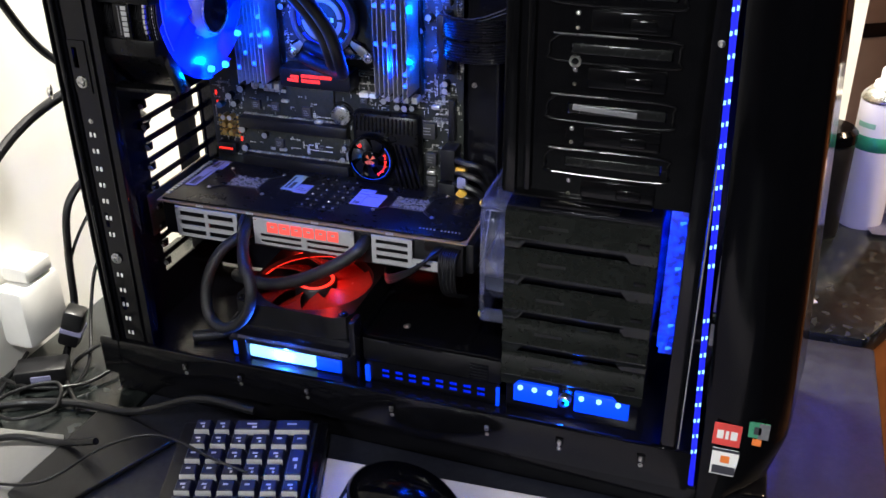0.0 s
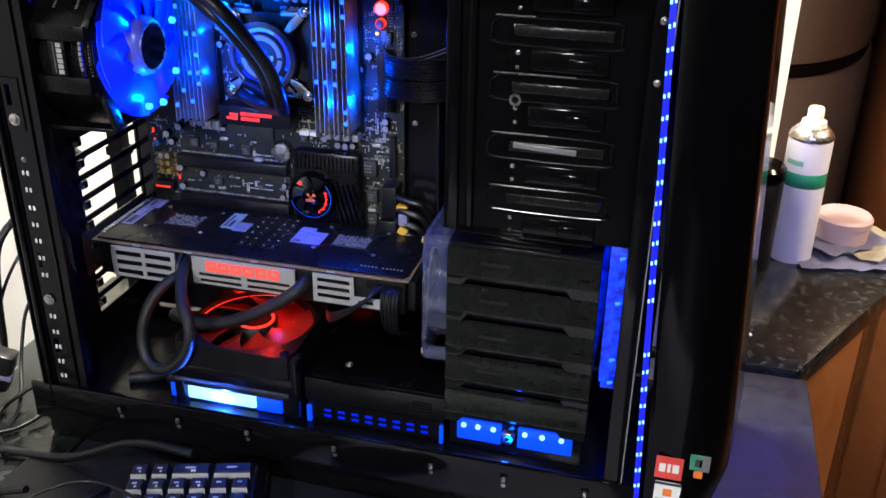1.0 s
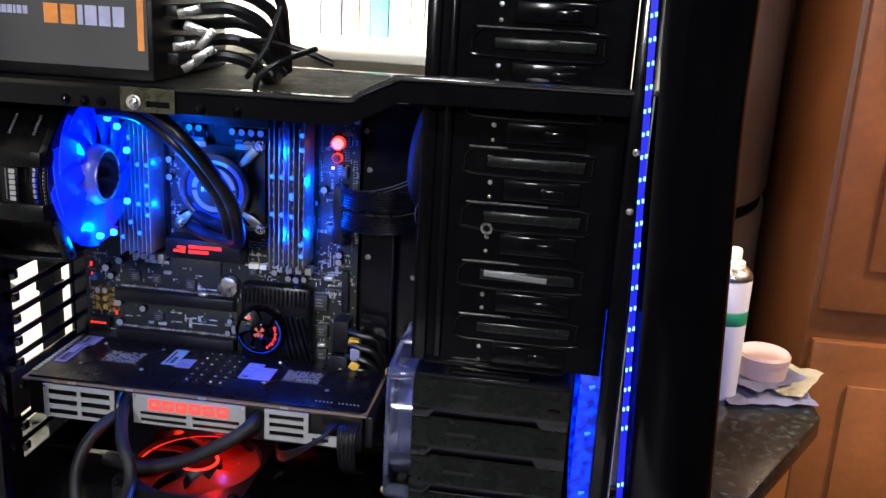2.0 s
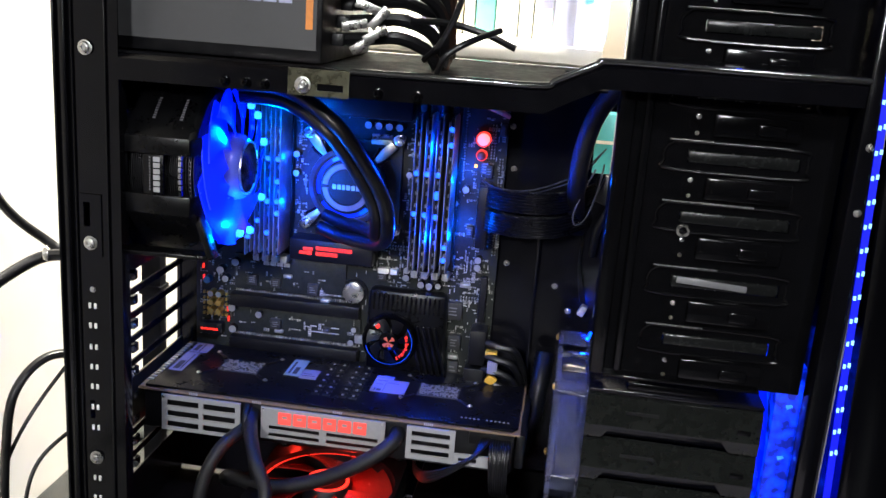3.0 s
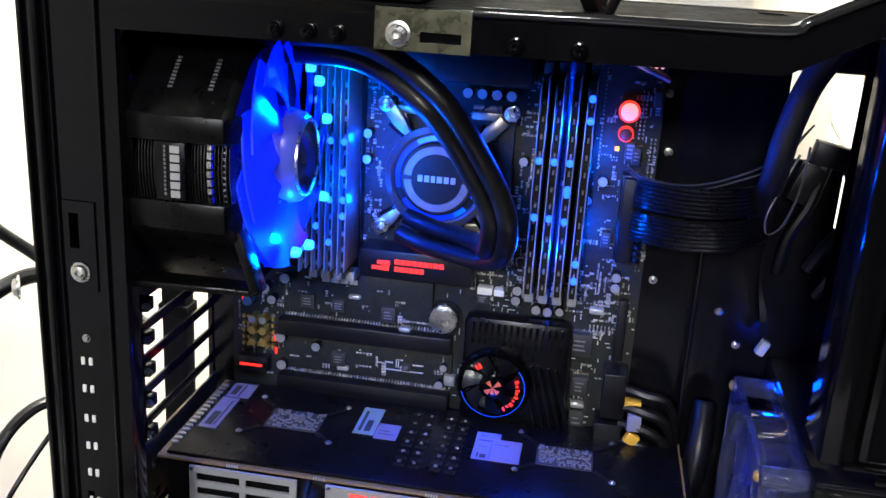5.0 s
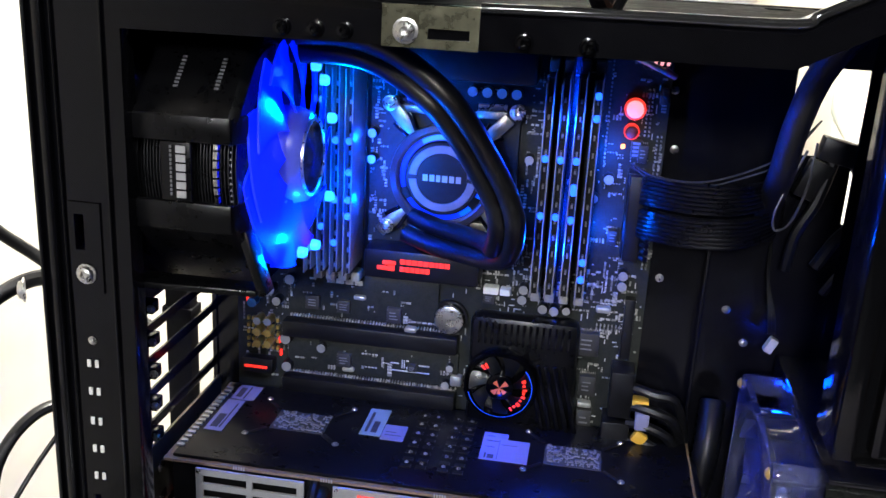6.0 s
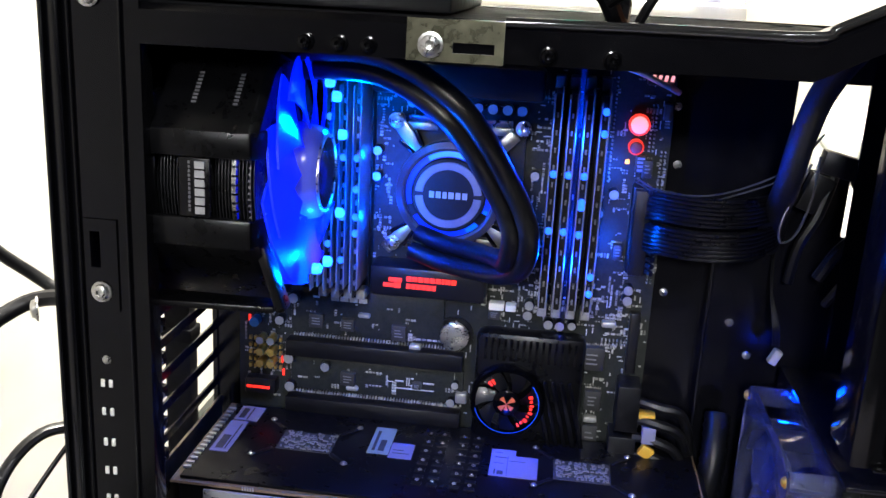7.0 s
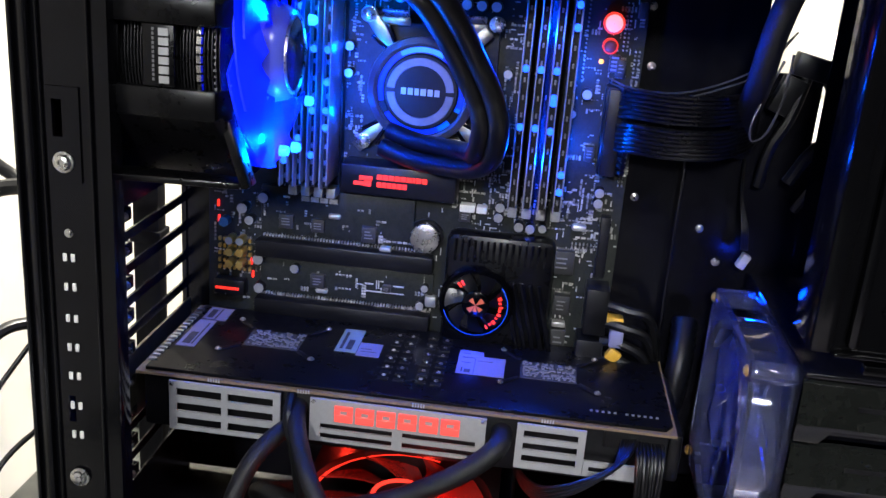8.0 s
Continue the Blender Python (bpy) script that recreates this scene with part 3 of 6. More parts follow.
# ---- drive bays ----
def drive_bays():
    bay = thing("drive_bay_column", "black steel drive bay column with slotted side plate", "drive bay", (0.46, 0.03, 1.138))
    RAILM = mat("rail_grey", (0.008, 0.0085, 0.0085), 0.24, 0.0, 0.4, 120, spec=0.2)
    holes = []
    zs = [1.308, 1.266, 1.220, 1.177, 1.351, 1.394, 1.437]
    for z in zs:
        holes.append((0.434, 0.5075, z - 0.0145, z - 0.0055))
    part("side_plate", grille(0.396, 0.533, 1.136, 1.47, 0.0285, 0.030, holes), BAYG, bay, smooth=False)
    part("edge_flange", box(0.385, 0.396, 0.024, 0.06, 1.136, 1.47, 0.002), BAYG, bay)
    part("inner_ridge", box(0.402, 0.408, 0.023, 0.0285, 1.14, 1.47, 0.002), BAYG, bay)
    part("bottom_edge", box(0.396, 0.505, 0.022, 0.0285, 1.1355, 1.1375, 0.0008), BAYG, bay)
    for z in zs:
        # raised rim of each slot and the rail seen inside
        c = 0.006
        loop = [(0.419 + c, z), (0.506, z), (0.512, z - c), (0.512, z - 0.0135), (0.507, z - 0.0195), (0.419 + c, z - 0.0195), (0.419, z - 0.0135), (0.419, z - c), (0.419 + c, z)]
        part("slot_rim", tube([(a, 0.0276, b) for a, b in loop], 0.0011, 8, 4), BAYG, bay)
        # thin grey rod of varying length along the slot's upper edge
        part("pale_edge", rod((0.421, 0.0262, z + 0.0010), (0.421 + 0.012 + 0.05 * abs(math.sin(z * 190)), 0.0262, z + 0.0010), 0.0006, None, 8), EDGEGREY, bay)
        part("drive_rail", box(0.4345, 0.507, 0.0272, 0.036, z - 0.0142, z - 0.0058, 0.0016), RAILM, bay)
        part("latch", box(0.448, 0.505, 0.0245, 0.0285, z - 0.038, z - 0.0225, 0.0015), BAYG, bay)
        part("latch_button", box(0.476, 0.495, 0.0225, 0.0243, z - 0.035, z - 0.027, 0.0015), BAYG, bay)
        part("screw", screw((0.438, 0.0285, z - 0.026), 0.0014), STEEL, bay)
        part("screw", screw((0.438, 0.0285, z - 0.037), 0.0012), DULLSTEEL, bay)
    part("ring_nut", lathe([(0.0025, 0), (0.0028, -0.002), (0.0045, -0.002), (0.0048, 0)], 18, Matrix.Translation((0.4378, 0.0285, 1.2465)) @ pose(0, 0, 0, -90)), STEEL, bay)
    part("pale_tongue", turned(slab([(-0.024, -0.0015), (0.024, -0.0005), (0.024, 0.0015), (-0.024, 0.0015)], -0.0022, 0.0022, 0.0005), pose(0.462, 0.027, 1.2105, 0, 3, 0)), GREY, bay)
    for z in (1.318, 1.276):
        part("screw", screw((0.540, -0.002, z), 0.0021), STEEL, bay)
    back = box(0.41, 0.533, 0.17, 0.172, 1.14, 1.47)
    part("far_plate", back, BAYG, bay)

    cage = thing("hard_drive_cage", "glossy black hard drive cage with five pull-out trays", "drive cage", (0.45, 0.1, 0.95))
    part("top_plate", box(0.388, 0.513, 0.03, 0.185, 1.1195, 1.1225, 0.001), BLACK_IN, cage)
    part("side_wall", box(0.388, 0.3895, 0.034, 0.185, 0.946, 1.1195), BLACK_IN, cage)
    part("side_wall", box(0.5115, 0.513, 0.034, 0.185, 0.946, 1.1195), BLACK_IN, cage)
    part("latch_block", box(0.415, 0.48, 0.032, 0.045, 1.1226, 1.129, 0.0015), BAYG, cage)
    for i in range(5):
        z1 = 1.1185 - 0.0345 * i
        z0 = z1 - 0.0335
        # a front that leans outwards to a rounded lip, with the grip cut out below it
        bm = bmesh.new()
        face = [(0.0325, z1), (0.0300, z1 - 0.0015), (0.0290, z1 - 0.005), (0.0282, z0 + 0.0125), (0.0272, z0 + 0.0108), (0.0272, z0 + 0.0090), (0.0282, z0 + 0.0076)]
        stations = [(0.3875, z0), (0.400, z0), (0.406, z0 + 0.0076), (0.486, z0 + 0.0076), (0.492, z0), (0.5125, z0)]
        rows = [[bm.verts.new((x, y, z)) for y, z in face] + [bm.verts.new((x, 0.0284, low)), bm.verts.new((x, 0.0330, low))] for x, low in stations]
        for a, b in zip(rows, rows[1:]):
            for k in range(len(a) - 1):
                bm.faces.new((a[k], b[k], b[k + 1], a[k + 1]))
        bmesh.ops.recalc_face_normals(bm, faces=bm.faces)
        tray = part("drive_tray", bm, TRAY, cage)
        part("grip", box(0.402, 0.490, 0.036, 0.05, z0 - 0.001, z0 + 0.009, 0.001), BLACK_IN, tray)
        part("legend", box(0.416, 0.440, 0.0282, 0.0287, z1 - 0.0135, z1 - 0.0110), MATTE, tray, smooth=False)
        part("catch", box(0.4955, 0.5055, 0.0275, 0.0288, z0 + 0.015, z0 + 0.019, 0.0008), BAYG, tray)


# ---- mainboard ----
YM = 0.190


def mainboard():
    mb = thing("motherboard", "black motherboard crowded with chips and capacitors", "motherboard", (0.16, YM, 1.0))
    part("board", box(0.022, 0.302, YM, YM + 0.0018, 1.000, 1.308), PCB, mb, smooth=False)
    # heat sinks round the processor
    part("top_heatsink", box(0.115, 0.222, 0.166, YM, 1.284, 1.304, 0.003), MATTE, mb)
    lit = part("lower_heatsink", box(0.118, 0.194, 0.166, YM, 1.1525, 1.1725, 0.002), MATTE, mb)
    bm = slab([(0.1275, 0.1646), (0.1350, 0.1646), (0.1350, 0.1658), (0.1275, 0.1658)], 1.1595, 1.1618, 0)
    box(0.1310, 0.1395, 0.1646, 0.1658, 1.1632, 1.1656, 0, bm)
    box(0.1345, 0.1388, 0.1646, 0.1658, 1.1592, 1.1625, 0, bm)
    part("emblem", bm, REDGLOW, lit, "glowing red emblem")
    part("lettering", bars(0.1425, 0.175, 1.1640, 1.1672, 0.1658, [2, 2, 2, 2, 2, 2, 1, 2, 2], 0.45), REDGLOW, lit, "glowing red lettering", smooth=False)
    part("lettering", bars(0.1425, 0.162, 1.1590, 1.1622, 0.1658, [2, 2, 2, 2, 2, 2], 0.45), REDGLOW, lit, smooth=False)
    sink = part("chipset_heatsink", box(0.190, 0.262, 0.172, YM, 1.045, 1.132, 0.006), DRUM, mb)
    for k in range(15):
        part("top_fin", box(0.1955 + 0.0042 * k, 0.1975 + 0.0042 * k, 0.1711, 0.1722, 1.113, 1.1285, 0.0004), BLACK, sink)
    for k in range(5):
        x = 0.236 + 0.0055 * k
        part("fin", turned(box(-0.0016, 0.0016, 0.1685, 0.1722, -0.03, 0.02, 0.0008), pose(x, 0, 1.083, 0, -14, 0)), BLACK, sink)
    # small fan on the chipset
    F = Matrix.Translation((0.2132, 0.172, 1.0868)) @ pose(0, 0, 0, 90) @ Matrix.Scale(0.93, 4)
    small = part("chipset_fan", lathe([(0.0265, 0), (0.0268, 0.008), (0.0255, 0.0105), (0.0238, 0.0108), (0.0232, 0.004), (0.0001, 0.003)], 44, F), GLOSS, mb, "small round fan with red lit lettering")
    smoked = clear("smoked_blade", (0.006, 0.007, 0.010), 0.3, 0.6)
    for k in range(7):
        part("blade", fan_blades(1, 0.0075, 0.0222, 0.005, F @ pose(0, 0, 0.0075, 0, 0, k * 51.4), 0.0006, 20, 34), smoked, small)
    centre = part("hub", lathe([(0.0098, 0.003), (0.0098, 0.0105), (0.0088, 0.0112), (0.0001, 0.0112)], 28, F), GLOSS, small)
    ember = mat("orange_emblem", (0.50, 0.11, 0.03), 0.45, 0.0, 0.5, 260, colour2=(0.22, 0.04, 0.012))
    ember.node_tree.nodes["Principled BSDF"].inputs["Emission Color"].default_value = (1.0, 0.16, 0.04, 1)
    ember.node_tree.nodes["Principled BSDF"].inputs["Emission Strength"].default_value = 0.22
    for a, r in ((38, 0.0066), (130, 0.0056), (222, 0.0066), (318, 0.0058), (268, 0.005)):
        part("emblem", lathe([(0.0001, 0.0113), (0.0001, 0.0119), (r, 0.0118), (r, 0.0113)], 5, F, arc=(a - 19, a + 19)), ember, centre, "orange lit emblem")
    part("rim_light", lathe([(0.0232, 0.0109), (0.0226, 0.0112)], 30, F, arc=(-165, 40)), glow("fan_rim_blue", (0.01, 0.10, 1.0), 0.6), small, "thin blue light arc")
    for k in range(9):
        a = -62 + 9.5 * k + (3 if k > 2 else 0)
        part("red_mark", lathe([(0.0196 - 0.001 * (k % 2), 0.0110), (0.0192 - 0.001 * (k % 2), 0.0114), (0.0170, 0.0114), (0.0166, 0.0110)], 3, F, arc=(a, a + 4.5 + 1.5 * (k % 3))), REDGLOW, small)
    for a in (120, 128):
        part("red_mark", lathe([(0.0205, 0.0110), (0.0198, 0.0114), (0.0172, 0.0114), (0.0166, 0.0110)], 2, F, arc=(a, a + 5)), REDGLOW, small)
    # processor socket
    sock = part("socket_frame", grille(0.128, 0.212, 1.176, 1.262, 0.184, YM, [(0.145, 0.195, 1.195, 1.245)]), PCB, mb, smooth=False)
    part("processor", box(0.146, 0.194, 0.183, YM, 1.196, 1.244, 0.001), STEEL, sock)
    # expansion slots with cover plates
    for x1, z in ((0.181, 1.1035), (0.181, 1.0610)):
        s = part("expansion_slot", box(0.058, x1, 0.179, YM, z - 0.0058, z + 0.0058, 0.0008), MATTE, mb)
        part("pin_row", quick_boxes([(x, x + 0.0008, 0.1856, 0.1886, z + 0.0075, z + 0.0090) for x in np.arange(0.062, x1 - 0.002, 0.0021)]), SMD, s, smooth=False)
    part("cover_strip", box(0.060, 0.166, 0.1865, YM, 1.1135, 1.1470, 0.001), PCB, mb)
    part("cover_strip", box(0.060, 0.182, 0.1865, YM, 1.0705, 1.0960, 0.001), PCB, mb)
    part("lettering", bars(0.088, 0.113, 1.1385, 1.1418, 0.1864, [3, 3, 3, 3], 0.5), TRACE, mb, smooth=False)
    part("dash", box(0.0755, 0.080, 0.186, 0.1864, 1.1395, 1.1408), TRACE, mb, smooth=False)
    # battery
    batt = part("battery", lathe([(0.0001, 0.0035), (0.0085, 0.0035), (0.0098, 0.003), (0.0100, 0)], 30, Matrix.Translation((0.1740, 0.186, 1.1215)) @ pose(0, 0, 0, 90)), STEEL, mb, "round silver coin cell")
    part("holder", lathe([(0.0105, -0.001), (0.0125, -0.001), (0.0125, -0.004), (0.0105, -0.004)], 30, Matrix.Translation((0.1740, 0.186, 1.1215)) @ pose(0, 0, 0, 90)), MATTE, batt)
    # chips
    rnd = random.Random(5)
    for x, z, w, h in ((0.0785, 1.1235, 0.010, 0.010), (0.1005, 1.1225, 0.009, 0.009), (0.1360, 1.1200, 0.010, 0.011), (0.1015, 1.0825, 0.010, 0.010), (0.2675, 1.1150, 0.015, 0.016), (0.270, 1.085, 0.011, 0.014), (0.2700, 1.058, 0.010, 0.018), (0.289, 1.2455, 0.006, 0.011), (0.235, 1.125, 0.008, 0.006), (0.2, 1.14, 0.008, 0.007), (0.150, 1.0825, 0.006, 0.005), (0.276, 1.19, 0.006, 0.01)):
        chip = part("chip", box(x - w / 2, x + w / 2, 0.183, YM, z - h / 2, z + h / 2, 0.0005), CHIP, mb)
        leads = []
        n = int(w / 0.0012)
        for k in range(n):
            xx = x - w / 2 + (k + 0.3) * w / n
            leads += [(xx, xx + 0.0005, YM - 0.001, YM, z - h / 2 - 0.001, z - h / 2), (xx, xx + 0.0005, YM - 0.001, YM, z + h / 2, z + h / 2 + 0.001)]
        part("leads", quick_boxes(leads), SMD, chip, smooth=False)
        part("print", quick_boxes([(x - w * 0.3, x + w * (0.1 + 0.2 * rnd.random()), 0.1826, 0.1829, z + h * (0.18 - 0.2 * q), z + h * (0.24 - 0.2 * q)) for q in range(3)]), GREY, chip, smooth=False)
    # quartz cans
    for x, z, w, h in ((0.1115, 1.1300, 0.0085, 0.0034), (0.1475, 1.1105, 0.0085, 0.0036), (0.1045, 1.0755, 0.0085, 0.0036), (0.2755, 1.1400, 0.0095, 0.0042), (0.2695, 1.0705, 0.009, 0.0042), (0.181, 1.0765, 0.008, 0.008)):
        part("quartz_can", box(x - w / 2, x + w / 2, 0.1835, YM, z - h / 2, z + h / 2, 0.0014), CAPTOP, mb)
    # round capacitors
    spots = [(0.139 + 0.0092 * k, 1.2775, 0.0036) for k in range(2)] + [(0.181 + 0.0092 * k, 1.2765, 0.0036) for k in range(4)]
    spots += [(0.1175, 1.245, 0.0034), (0.1175, 1.228, 0.0034), (0.2195, 1.236, 0.0032), (0.0625, 1.139, 0.004), (0.048, 1.130, 0.004), (0.053, 1.122, 0.0035), (0.0595, 1.0945, 0.0042), (0.0855, 1.0905, 0.0035), (0.0605, 1.0735, 0.004), (0.174, 1.0735, 0.0032), (0.1765, 1.0865, 0.0028), (0.222, 1.142, 0.0035), (0.2225, 1.149, 0.0035), (0.236, 1.137, 0.0035), (0.2435, 1.1365, 0.0035), (0.2515, 1.1375, 0.003), (0.27, 1.228, 0.0035), (0.2855, 1.1655, 0.0035), (0.2855, 1.1585, 0.0035), (0.262, 1.215, 0.003)]
    for x, z, r in spots:
        c = part("capacitor", rod((x, YM, z), (x, 0.182, z), r, seg=16, bevel=0.0006), MATTE, mb)
        part("cap_top", rod((x, 0.1820, z), (x, 0.1812, z), r * 0.86, seg=16), CAPTOP, c)
    for i in range(2):
        for j in range(3):
            x, z = 0.0395 + 0.0075 * i, 1.1065 - 0.0085 * j
            c = part("audio_capacitor", rod((x, YM, z), (x, 0.18, z), 0.0030, seg=16, bevel=0.0005), GOLD, mb)
            part("cap_top", rod((x, 0.18, z), (x, 0.1793, z), 0.0026, seg=16), CAPTOP if j == 0 else GOLD, c)
    part("audio_cover", box(0.0285, 0.0505, 0.181, YM, 1.0665, 1.0775, 0.001), MATTE, mb)
    part("red_lettering", bars(0.030, 0.0465, 1.0705, 1.0722, 0.1808, [2] * 8, 0.4), REDGLOW, mb, smooth=False)
    for x, z in ((0.0285, 1.128), (0.029, 1.117), (0.0525, 1.088), (0.0535, 1.0785)):
        part("red_light", box(x, x + 0.0012, 0.188, YM, z, z + 0.0045), REDGLOW, mb, smooth=False)
    part("amber_panel", quick_boxes([(0.0295 + 0.0036 * i, 0.0313 + 0.0036 * i, 0.1872, YM, 1.083 + 0.0052 * j, 1.0855 + 0.0052 * j) for i in range(7) for j in range(5)]), GOLD, mb, smooth=False)
    part("blue_jack", rod((0.0345, YM, 1.1185), (0.0345, 0.183, 1.1185), 0.0035, seg=14), mat("blue_plug", (0.03, 0.16, 0.22), 0.4), mb)
    # buttons and lights on the corner
    for x, z, r in ((0.2815, 1.2725, 0.0066), (0.2808, 1.2585, 0.0048)):
        ring = part("push_button", lathe([(r, 0), (r, 0.005), (r * 0.86, 0.0056), (r * 0.84, 0.0045)], 28, Matrix.Translation((x, YM, z)) @ pose(0, 0, 0, 90)), REDHOT, mb, "round red glowing push button")
        part("cap", lathe([(r * 0.8, 0.002), (r * 0.8, 0.006), (r * 0.6, 0.0066), (0.0001, 0.0066)], 24, Matrix.Translation((x, YM, z)) @ pose(0, 0, 0, 90)), PINK if r > 0.006 else mat("button_dark", (0.25, 0.02, 0.02), 0.4), ring)
    part("amber_light", box(0.2752, 0.2778, 0.1875, YM, 1.2472, 1.2498, 0.0006), ORANGE, mb)
    dip = part("switch_block", box(0.2815, 0.288, 0.185, YM, 1.2425, 1.2535, 0.0006), CHIP, mb)
    for k in range(4):
        part("switch", box(0.2825, 0.287, 0.1838, 0.185, 1.2437 + k * 0.0025, 1.2450 + k * 0.0025), LABEL, dip, smooth=False)
    part("slide_switch", box(0.2955, 0.3005, 0.184, YM, 1.2765, 1.2865, 0.0006), CHIP, mb)
    seg = part("code_display", box(0.2835, 0.3005, 0.183, YM, 1.2975, 1.3075, 0.0008), MATTE, mb, "small red segment display")
    for k in range(4):
        part("segment", turned(box(-0.0010, 0.0010, -0.0006, 0.0, -0.0019, 0.0019, 0.0004), pose(0.2866 + 0.0038 * k, 0.1829, 1.3022, 0, 14, 0)), PINK, seg)
    # connectors
    atx = part("power_socket", box(0.2815, 0.2925, 0.176, YM, 1.179, 1.235, 0.001), MATTE, mb)
    part("side_port", box(0.282, 0.300, 0.168, YM, 1.035, 1.068, 0.001), MATTE, mb)
    part("side_port", box(0.285, 0.300, 0.168, YM, 1.072, 1.104, 0.001), MATTE, mb)
    part("header_strip", box(0.289, 0.2955, 0.182, YM, 1.108, 1.150, 0.0006), MATTE, mb)
    part("fan_header", box(0.196, 0.206, 0.182, YM, 1.1435, 1.1485, 0.0006), WHITEP, mb)
    part("fan_header", box(0.207, 0.214, 0.182, YM, 1.1435, 1.1480, 0.0006), WHITEP, mb)
    # printed marks
    marks = []
    for k in range(520):
        x, z = rnd.uniform(0.062, 0.30), rnd.choice((rnd.uniform(1.06, 1.15), rnd.uniform(1.15, 1.305)))
        if rnd.random() < 0.5:
            marks.append((x, x + rnd.uniform(0.001, 0.004), YM - 0.0003, YM + 0.0002, z, z + 0.0006))
        else:
            marks.append((x, x + 0.0006, YM - 0.0003, YM + 0.0002, z, z + rnd.uniform(0.001, 0.006)))
    tagged(part("legend", quick_boxes(marks), TRACE, mb, smooth=False), kind="stuff")
    part("legend", quick_boxes([(0.129, 0.1335, 0.1847, 0.1855, 1.0835, 1.0838), (0.1425, 0.1432, 0.1847, 0.1855, 1.0815, 1.0875), (0.1440, 0.1447, 0.1847, 0.1855, 1.0815, 1.0875), (0.1455, 0.1475, 0.1847, 0.1855, 1.0868, 1.0875), (0.1455, 0.1475, 0.1847, 0.1855, 1.0815, 1.0822), (0.1345, 0.1405, 0.1847, 0.1855, 1.0842, 1.0850), (0.1545, 0.1620, 0.1847, 0.1855, 1.0842, 1.0850), (0.135, 0.162, 0.1847, 0.1855, 1.0790, 1.0796), (0.2165, 0.2215, 0.1895, 0.1899, 1.1320, 1.1327), (0.2165, 0.2172, 0.1895, 0.1899, 1.1285, 1.1327), (0.219, 0.2222, 0.1895, 0.1899, 1.1285, 1.1292)]), TRACE, mb, smooth=False)
    for x0, z0, nx, nz in ((0.2965, 1.17, 2, 34), (0.2655, 1.235, 1, 26), (0.2885, 1.256, 2, 12), (0.272, 1.125, 8, 2), (0.192, 1.166, 12, 2)):
        tagged(part("pin_header", quick_boxes([(x0 + 0.0025 * i, x0 + 0.0025 * i + 0.0009, YM - 0.0035, YM, z0 + 0.0026 * j, z0 + 0.0026 * j + 0.0009) for i in range(nx) for j in range(nz)]), SMD, mb, smooth=False), kind="stuff")
    # a carpet of surface-mounted parts
    def carpet(count, x0, x1, z0, z1, seed, big, face=YM):
        rr = random.Random(seed)
        out = []
        while len(out) < count:
            # short straight rows of equal parts, as a board is laid out
            x, z = x0 + 0.0011 * rr.randrange(int((x1 - x0) / 0.0011) + 1), z0 + 0.0011 * rr.randrange(int((z1 - z0) / 0.0011) + 1)
            w, h = rr.choice(((0.0010, 0.0006), (0.0006, 0.0010), (0.0016, 0.0009), (big, 0.0012), (0.0012, big)))
            d, n, up = rr.uniform(0.0005, 0.0014), rr.choice((1, 2, 3, 5)), rr.random() < 0.5
            for k in range(n):
                a, b = (x, z + k * (h + 0.0008)) if up else (x + k * (w + 0.0008), z)
                if a < x1 and b < z1:
                    out.append((a, a + w, face - d, face + 0.0002, b, b + h))
        return quick_boxes(out)
    for args in ((221, 0.026, 0.060, 1.062, 1.145, 1, 0.002), (289, 0.188, 0.300, 1.134, 1.165, 3, 0.003), (323, 0.262, 0.300, 1.05, 1.30, 4, 0.003), (153, 0.215, 0.228, 1.15, 1.29, 6, 0.002), (136, 0.112, 0.127, 1.17, 1.29, 7, 0.002), (153, 0.06, 0.18, 1.059, 1.07, 8, 0.002), (60, 0.062, 0.164, 1.1145, 1.137, 9, 0.003, 0.1866), (50, 0.062, 0.178, 1.0715, 1.093, 12, 0.003, 0.1866)):
        tagged(part("component_cluster", carpet(*args), SMD, mb, smooth=False), kind="stuff")


